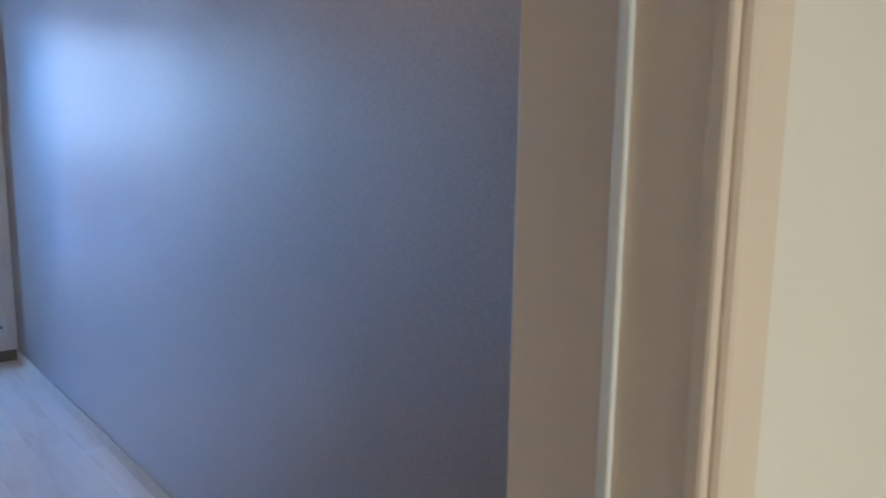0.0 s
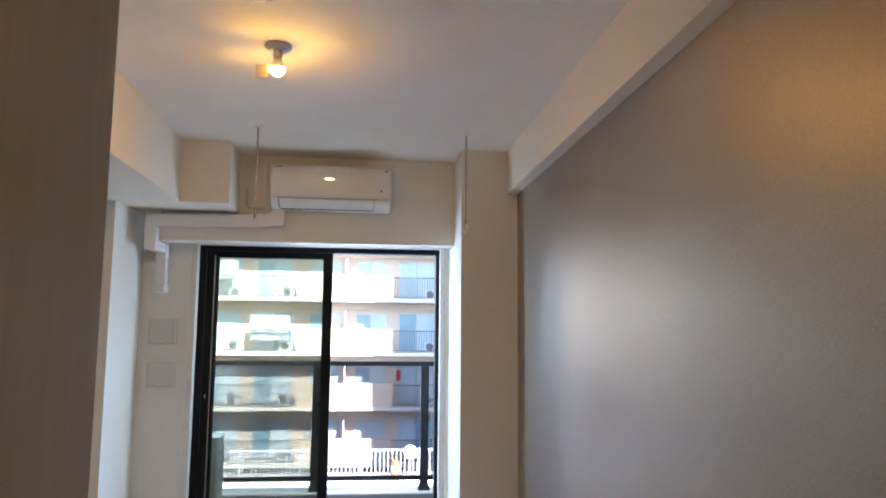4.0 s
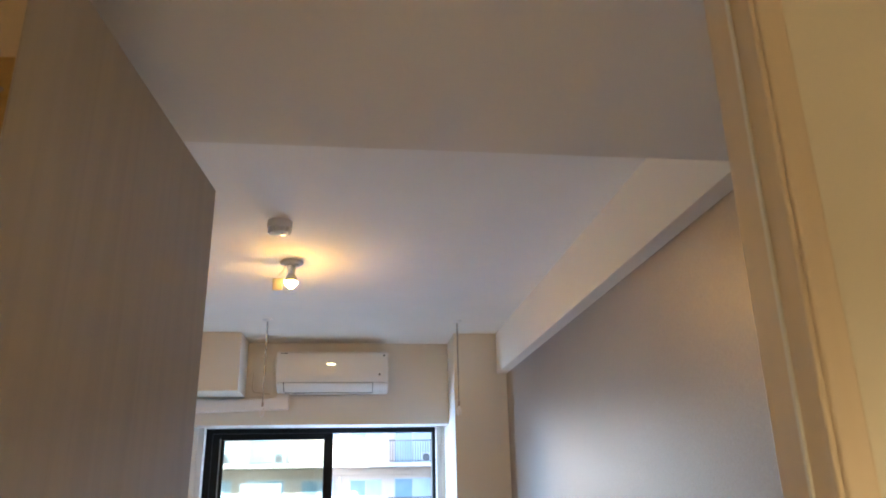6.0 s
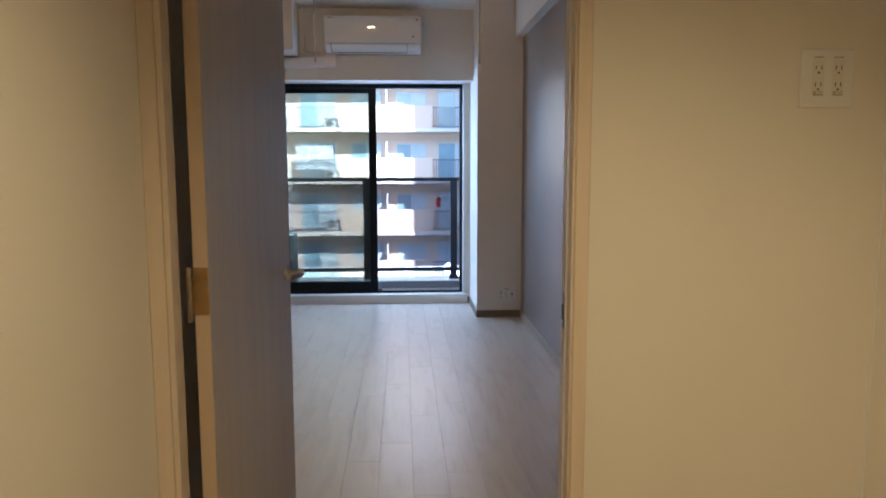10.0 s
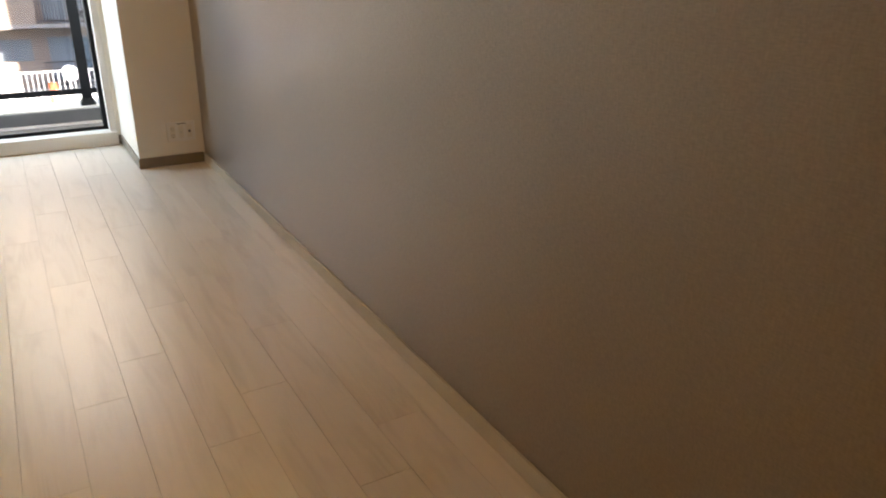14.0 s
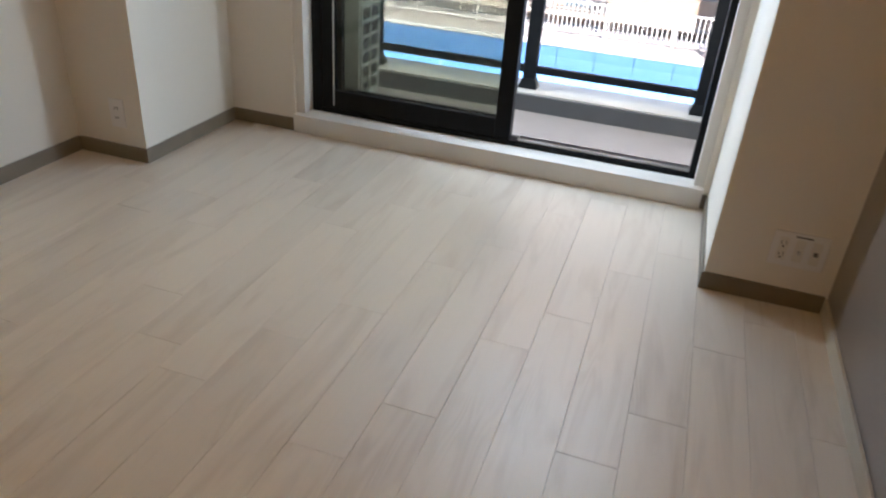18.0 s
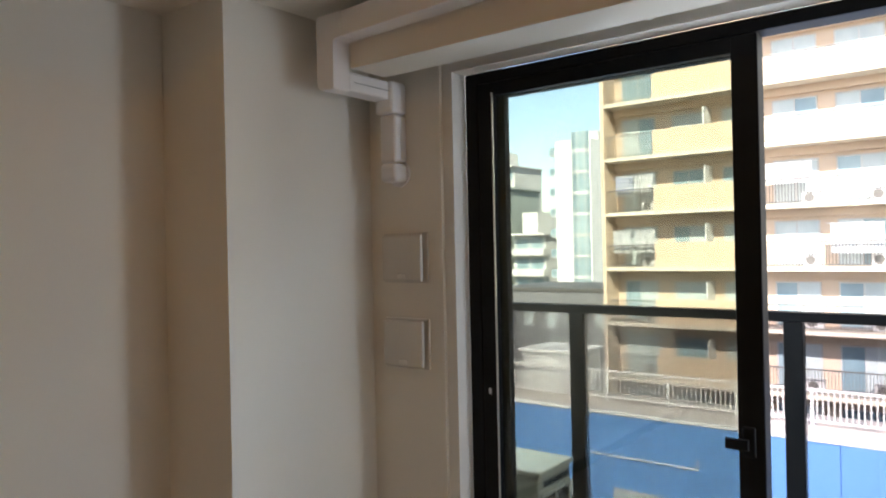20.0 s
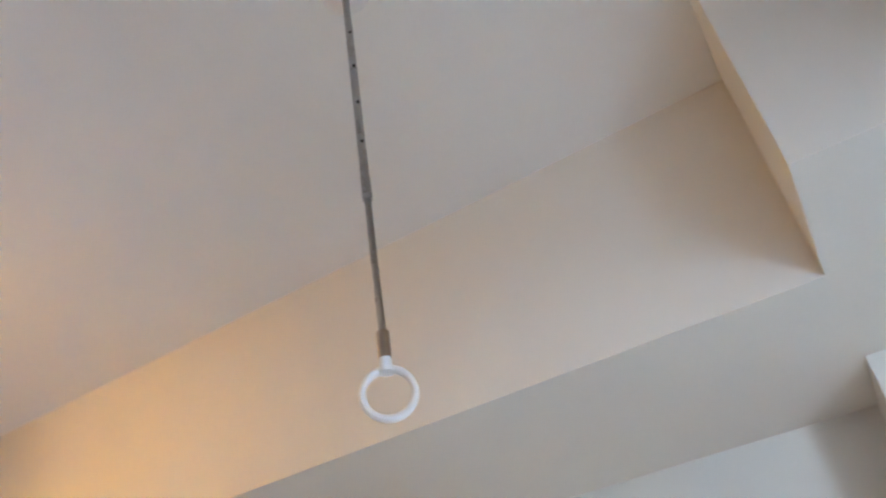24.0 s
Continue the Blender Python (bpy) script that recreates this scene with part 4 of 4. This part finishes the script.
part("end_wall", boxes((-17.2, -17.0, -0.1, 12.0, 0, 36.5)), M_TILE, apt)
part("roof", boxes((-17.3, 22, -0.3, 12.2, 36.5, 37)), M_SLAB, apt)
rnd = random.Random(7)


def apt_window(x0, x1, z0, z1, curtain):
    w = part("window", boxes((x0, x0 + 0.06, 1.28, 1.35, z0, z1), (x1 - 0.06, x1, 1.28, 1.35, z0, z1), (x0, x1, 1.28, 1.35, z1 - 0.06, z1), (x0, x1, 1.28, 1.35, z0, z0 + 0.05), ((x0 + x1) / 2 - 0.03, (x0 + x1) / 2 + 0.03, 1.27, 1.35, z0 + 0.05, z1 - 0.06)), M_SASH, apt)
    part("pane", boxes((x0 + 0.06, (x0 + x1) / 2 - 0.03, 1.31, 1.345, z0 + 0.05, z1 - 0.06)), M_CURTAIN if curtain < 0.55 else M_PANE, w)
    part("pane", boxes(((x0 + x1) / 2 + 0.03, x1 - 0.06, 1.31, 1.345, z0 + 0.05, z1 - 0.06)), M_CURTAIN if curtain < 0.8 and curtain > 0.2 else M_PANE, w)


baluster_mesh = mesh_of("baluster", boxes((0, 0.025, 0, 0.025, 0, 1.08)), M_BAR)
for s in range(-1, 8):
    zb = 12 + Z0 + STOREY * (s + 1)
    part("slab", boxes((-17, 22, -0.08, 1.35, zb - 0.06, zb + 0.12)), M_SLAB, apt)
    part("soffit_beam", boxes((-17, 22, 1.1, 1.35, zb - 0.42, zb - 0.06)), M_TILE, apt)
    for x0, x1, k in SEGS:
        if k == "p":
            part("balcony_panel", boxes((x0, x1, 0.0, 0.14, zb + 0.12, zb + 1.33), bevel=0.01), M_PANEL, apt)
            part("partition", boxes(((x0 + x1) / 2 - 0.03, (x0 + x1) / 2 + 0.03, 0.15, 1.34, zb + 0.12, zb + 2.2)), M_WHITE_B, apt)
            n = 2 if x1 - x0 > 4 else 1
            for q in range(n):
                a = x0 + 0.5 + q * (x1 - x0) / n
                apt_window(a, a + min(1.75, (x1 - x0) / n - 0.8), zb + 0.9, zb + 2.15, rnd.random())
        else:
            rail = part("balcony_rail", boxes((x0, x1, 0.02, 0.07, zb + 1.20, zb + 1.26)), M_BAR, apt)
            part("bottom_bar", boxes((x0, x1, 0.02, 0.07, zb + 0.20, zb + 0.24)), M_BAR, rail)
            n = int((x1 - x0) / 0.13)
            if 2 <= s <= 4:
                for q in range(n):
                    ob = new("baluster", baluster_mesh)
                    ob.location = (x0 + 0.06 + 0.13 * q, 0.03, zb + 0.12)
                    ob.parent = rail
            else:
                bm = bmesh.new()
                for q in range(n):
                    xx = x0 + 0.06 + 0.13 * q
                    box(bm, xx, xx + 0.025, 0.03, 0.055, zb + 0.12, zb + 1.20)
                tagged(part("balusters", bm, M_BAR, rail), kind="stuff")
            if 0 <= s <= 4:
                unit_2 = part("condenser", boxes((x1 - 0.95, x1 - 0.18, 0.75, 1.05, zb + 0.13, zb + 0.68), bevel=0.01), M_WHITE_B, apt, "white outdoor unit")
                part("fan_grille", tube(bmesh.new(), (x1 - 0.66, 0.735, zb + 0.41), (x1 - 0.66, 0.75, zb + 0.41), 0.2, seg=16), M_BAR, unit_2)
            apt_window(x0 + 0.35, x1 - 0.35, zb + 0.15, zb + 2.2, rnd.random())


def laundry(x, s, w, h, mat, label):
    o = thing("laundry", label, "laundry", (x, 38.25, Z0 + STOREY * (s + 1) + 2.0))
    part("line_pole", tube(bmesh.new(), (-0.15, 0, 0), (w + 0.15, 0, 0), 0.015, seg=8), M_ALU, o)
    for k in (-0.1, w + 0.1):
        part("arm", tube(bmesh.new(), (k, 0, 0), (k, 1.07, 0.05), 0.012, seg=6), M_ALU, o)
    bm = bmesh.new()
    n = 10
    front = [[bm.verts.new((w * i / n, 0.02 * math.sin(i * 1.7) + (0.012 if j else 0), -h * j / 3)) for i in range(n + 1)] for j in range(4)]
    for j in range(3):
        for i in range(n):
            bm.faces.new((front[j][i], front[j][i + 1], front[j + 1][i + 1], front[j + 1][i]))
    bmesh.ops.solidify(bm, geom=bm.faces[:], thickness=0.01)
    part("cloth", bm, mat, o)
    return o


M_STRIPE = surf("blue_stripe", (0.20, 0.24, 0.42), None, 0.9)
towel = laundry(-16.55, 4, 0.95, 1.05, M_CLOTH, "striped white towel hung over a balcony line")
for k in range(5):
    part("stripe", boxes((0.0, 0.95, -0.034, -0.026, -0.20 - 0.18 * k, -0.14 - 0.18 * k)), M_STRIPE, towel)
laundry(-15.55, 4, 1.0, 1.0, M_CLOTH, "white cloth draped on a balcony line")
laundry(-16.75, 3, 1.0, 1.15, M_CLOTH, "white sheet drying on a balcony line")
laundry(-15.6, 3, 1.1, 1.15, M_CLOTH, "white towels drying on a balcony line")
laundry(-9.3, 4, 1.9, 0.9, M_CLOTH, "pale bedding drying on a balcony line")
laundry(-6.7, 3, 2.0, 1.3, M_CLOTH, "white sheets drying on a balcony line")
laundry(0.85, 2, 0.24, 0.55, M_RED, "red shirt drying on a balcony line")

# a tall unseen block added to the east, shading part of the apartment house
structure("neighbour_tower", boxes((5.2, 26, 24, 34.5, -12, 21.0)), M_EXT, "unseen block added to the east to cast shade", "building")

# low building with blue cladding
blue = thing("blue_clad_building", "low building clad in bright blue sheet with a flat pale roof", "building", (0, 22, -11.67))
part("body", boxes((-19, 9, 0.02, 2.6, -0.33, 8.44)), M_BLUE, blue)
part("coping", boxes((-19, 9, -0.06, 0.16, 8.44, 8.54), bevel=0.01), M_WHITE_FENCE, blue, "white metal coping")
part("roof_deck", boxes((-19, 9, 0.16, 2.6, 8.30, 8.50)), M_ROOF, blue, "pale flat roof")
for k in range(27):
    x = -18.6 + 1.02 * k
    part("cladding_sheet", boxes((x - 0.5, x + 0.505, -0.035, 0.018, 1.0, 8.43), bevel=0.006), M_BLUE, blue)
for x, wd in ((-12.0, 1.9), (-9.4, 2.1), (-6.83, 1.55), (-5.15, 1.35), (-1.5, 1.75)):
    w = part("window", boxes((x, x + wd, -0.09, -0.036, 5.23, 6.44)), M_SASH, blue)
    part("pane", boxes((x + 0.06, x + wd / 2 - 0.03, -0.096, -0.09, 5.29, 6.38)), M_CURTAIN, w)
    part("pane", boxes((x + wd / 2 + 0.03, x + wd - 0.06, -0.096, -0.09, 5.29, 6.38)), M_CURTAIN, w)
    part("red_sign", boxes((x + wd - 0.30, x + wd - 0.12, -0.104, -0.097, 6.18, 6.34)), M_RED, w, "small red sign")
for x in (-3.75, -1.05, -0.72):
    part("vent_hood", lathe(bmesh.new(), [(0.0, 0.08), (0.08, 0.055), (0.10, 0.0), (0.10, -0.06), (0.0, -0.06)], (x, -0.10, 6.85), 14), M_WHITE_FENCE, blue, "round white vent hood", True)
part("conduit", boxes((-10.5, -7.05, -0.08, -0.036, 7.30, 7.335), (-7.085, -7.05, -0.08, -0.036, 7.335, 7.57)), M_WHITE_FENCE, blue, "thin white conduit")

fence = thing("roof_fence", "white steel bar fence along the flat roof edge", "fence", (0, 23.35, -3.17))
part("top_rail", boxes((-18, 9, -0.025, 0.025, 0.875, 0.925)), M_WHITE_FENCE, fence)
part("bottom_rail", boxes((-18, 9, -0.02, 0.02, 0.10, 0.14)), M_WHITE_FENCE, fence)
for k in range(15):
    x = -17.6 + 1.85 * k
    part("post", boxes((x - 0.035, x + 0.035, -0.03, 0.03, 0.0, 0.95)), M_WHITE_FENCE, fence)
bar_mesh = mesh_of("bar", boxes((-0.013, 0.013, -0.012, 0.012, 0.14, 0.875)), M_WHITE_FENCE)
for k in range(205):
    ob = new("bar", bar_mesh)
    ob.location = (-17.9 + 0.131 * k, 0, 0)
    ob.parent = fence

shed = thing("roof_shed", "white metal shed on the flat roof", "shed", (-12.3, 24.3, -3.17))
part("walls", boxes((-1.0, 1.0, -0.7, 0.9, 0.0, 1.25), bevel=0.01), M_WHITE_B, shed)
part("roof", boxes((-1.08, 1.08, -0.8, 1.0, 1.25, 1.36), bevel=0.02), M_WHITE_FENCE, shed)
part("door", boxes((-0.4, 0.35, -0.72, -0.701, 0.05, 1.15)), M_WHITE_FENCE, shed)

dish = thing("satellite_dish", "white satellite dish on a short mast by the roof fence", "satellite dish", (0.62, 23.5, -3.17))
part("mast", tube(bmesh.new(), (0, 0, 0), (0, 0, 0.75), 0.025, seg=10), M_WHITE_FENCE, dish)
bm = lathe(bmesh.new(), [(0.0, -0.065), (0.10, -0.048), (0.18, -0.012), (0.225, 0.02), (0.22, 0.026), (0.175, -0.003), (0.095, -0.038), (0.0, -0.053)], (0, 0, 0), 26)
bm.transform(pose(0, -0.10, 0.82, 72, 0, 10))
part("reflector", bm, M_WHITE_FENCE, dish, smooth=True)
part("feed_arm", tube(bmesh.new(), (0, -0.10, 0.66), (0.05, -0.38, 0.78), 0.010, seg=8), M_ALU, dish)

cone = thing("orange_marker", "orange and white striped traffic marker on the roof", "traffic marker", (0.10, 22.7, -3.17))
part("base", boxes((-0.16, 0.16, -0.16, 0.16, 0, 0.05), bevel=0.01), M_BAR, cone)
part("barrel", lathe(bmesh.new(), [(0.0, 0.05), (0.13, 0.05), (0.12, 0.65), (0.10, 0.70), (0.0, 0.70)], seg=18), M_ORANGE, cone, smooth=True)
part("stripe", lathe(bmesh.new(), [(0.131, 0.35), (0.133, 0.36), (0.130, 0.52), (0.127, 0.53)], seg=18), M_WHITE_FENCE, cone)


def tower(label, x0, x1, y, z1, storeys, mat, balcony, depth=10.0):
    o = thing("distant_building", label, "building", (x0, y, -12))
    w, h = x1 - x0, z1 + 12
    part("body", boxes((0, w, 0, depth, 0, h)), mat, o)
    part("rooftop", boxes((w * 0.05, w * 0.55, 2, depth - 2, h, h + 3.6)), mat, o)
    st = h / storeys
    for s in range(storeys):
        z = st * s
        part("window_band", boxes((w * 0.03, w * 0.97, -0.05, 0.02, z + 0.9, z + st - 0.35)), M_PANE, o)
        n = max(2, int(w / 3.4))
        for k in range(n + 1):
            x = w * 0.03 + w * 0.94 * k / n
            part("mullion", boxes((x - 0.18, x + 0.18, -0.10, 0.0, z + 0.85, z + st - 0.3)), mat, o)
        if balcony:
            part("balcony", boxes((-0.4, w + 0.4, -1.5, -0.06, z, z + 1.05), bevel=0.03), mat, o)
    part("roof_slab", boxes((-0.5, w + 0.5, -1.6, depth, h, h + 0.3)), mat, o)
    return o


tower("distant grey-green office building with deep balconies", -77.2, -62.9, 100, 10.9, 8, M_GREY_B, True)
tower("white slab building behind the others", -83.2, -74.0, 120, 16.9, 9, M_WHITE_B, False)
tower("pale low apartment house with small balconies", -60.5, -55.0, 98, 3.4, 5, M_WHITE_B, True)
far_tower = thing("apartment_tower", "tall white apartment tower with a column of curved window bays", "apartment tower", (-50.9, 94, -12))
part("body", boxes((0, 5.4, 0.0, 12, 0, 28.4)), M_TOWER, far_tower)
part("rooftop", boxes((2.6, 5.2, 3, 9, 28.4, 29.8)), M_WHITE_B, far_tower)
arc = [(2.55 + 1.35 * (1 - math.cos(math.pi * k / 8)), -0.9 * math.sin(math.pi * k / 8)) for k in range(9)]
for s in range(10):
    z = 2.9 * s + 0.4
    for name, mat, grow, z0, z1 in (("bay_window", M_PANE, 0.0, z + 0.42, z + 2.9), ("bay_slab", M_WHITE_B, 0.12, z, z + 0.42)):
        bm = bmesh.new()
        rim = [(x, y - grow if 0 < k < 8 else y) for k, (x, y) in enumerate(arc)]
        low, high = [bm.verts.new((x, y, z0)) for x, y in rim], [bm.verts.new((x, y, z1)) for x, y in rim]
        bm.faces.new(low[::-1])
        bm.faces.new(high)
        for k in range(9):
            bm.faces.new((low[k], low[(k + 1) % 9], high[(k + 1) % 9], high[k]))
        bay = part(name, bm, mat, far_tower)
        if name == "bay_window":
            for k in (2, 4, 6):
                part("mullion", boxes((arc[k][0] - 0.05, arc[k][0] + 0.05, arc[k][1] - 0.06, arc[k][1] + 0.02, z0, z1)), M_WHITE_B, bay)
    b = part("side_balcony", boxes((-1.5, -0.01, 1.0, 3.2, z, z + 0.2), bevel=0.02), M_WHITE_B, far_tower)
    part("screen", boxes((-1.5, -1.4, 1.0, 3.2, z + 0.202, z + 1.25), (-1.4, -0.02, 1.0, 1.08, z + 0.202, z + 1.25)), M_PANE, b)

grey_house = thing("grey_house", "dark grey low house with small windows behind the roof shed", "house", (-23.5, 46, -12))
part("wall", boxes((-6, 5.4, 0, 8, 0, 10.55)), M_BAR_G, grey_house)
part("roof_edge", boxes((-6.1, 5.5, -0.1, 8, 10.55, 10.75)), M_BAR, grey_house)
for k in range(6):
    w = part("window", boxes((-5.2 + 1.75 * k, -4.4 + 1.75 * k, -0.06, 0.01, 8.1, 9.2)), M_SASH, grey_house)
    part("pane", boxes((-5.12 + 1.75 * k, -4.48 + 1.75 * k, -0.075, -0.061, 8.18, 9.12)), M_CURTAIN, w)

# ---- floors, plank by plank ----
floor = structure("floor", boxes((-2.91, 0, 0.19, 5.30, -0.06, -0.0125)), M_SUB, "pale wood-print plank floor", "floor")
hall_floor = structure("floor_hall", boxes((-1.547, 0.082, -2.7, 0.19, -0.06, -0.0125)), M_SUB, "pale wood-print plank floor of the hall", "floor")
PW, PL = 0.1457, 0.909
JOINTS = [3.585, 3.378, 3.011, 3.714, 3.368, 3.161, 3.708, 3.502, 4.066, 3.860]
plank_meshes = {}


def plank(parent, x0, x1, y0, y1):
    w, l = round(x1 - x0, 4), round(y1 - y0, 4)
    if (w, l) not in plank_meshes:
        bm = bmesh.new()
        g, c = 0.0004, 0.0007
        v = [bm.verts.new(p) for p in ((g, g, -0.012), (w - g, g, -0.012), (w - g, l - g, -0.012), (g, l - g, -0.012), (g, g, -c), (w - g, g, -c), (w - g, l - g, -c), (g, l - g, -c), (g + c, g + c, 0), (w - g - c, g + c, 0), (w - g - c, l - g - c, 0), (g + c, l - g - c, 0))]
        bm.faces.new(v[3::-1])
        for r in (0, 4):
            for k in range(4):
                bm.faces.new((v[r + k], v[r + (k + 1) % 4], v[r + 4 + (k + 1) % 4], v[r + 4 + k]))
        bm.faces.new(v[8:])
        plank_meshes[(w, l)] = mesh_of("plank", bm, M_FLOOR)
    ob = new("plank", plank_meshes[(w, l)])
    ob.location = (x0, y0, 0)
    ob.parent = parent


rnd = random.Random(3)
for n in range(-1, 20):
    xa, xb = max(-2.909, -0.0935 - PW * (n + 1)), min(-0.001, -0.0935 - PW * n)
    if xb - xa < 0.01:
        continue
    j = JOINTS[n] if 0 <= n < len(JOINTS) else 3.0 + 0.303 * rnd.randrange(3) + 0.1 * (n % 2)
    while j > 0.2:
        j -= PL
    while j < 5.29:
        a, b = max(0.191, j), min(5.299, j + PL)
        if b - a > 0.02:
            plank(floor, xa, xb, a, b)
        j += PL
for n in range(-1, 11):
    xa, xb = max(-1.546, -0.0935 - PW * n), -0.0935 - PW * (n - 1)
    xb = min(xb, 0.081)
    if xb - xa < 0.01:
        continue
    j = -2.69 - 0.303 * (n % 3)
    while j < 0.189:
        a, b = max(-2.699, j), min(0.189, j + PL)
        if b - a > 0.02:
            plank(hall_floor, xa, xb, a, b)
        j += PL
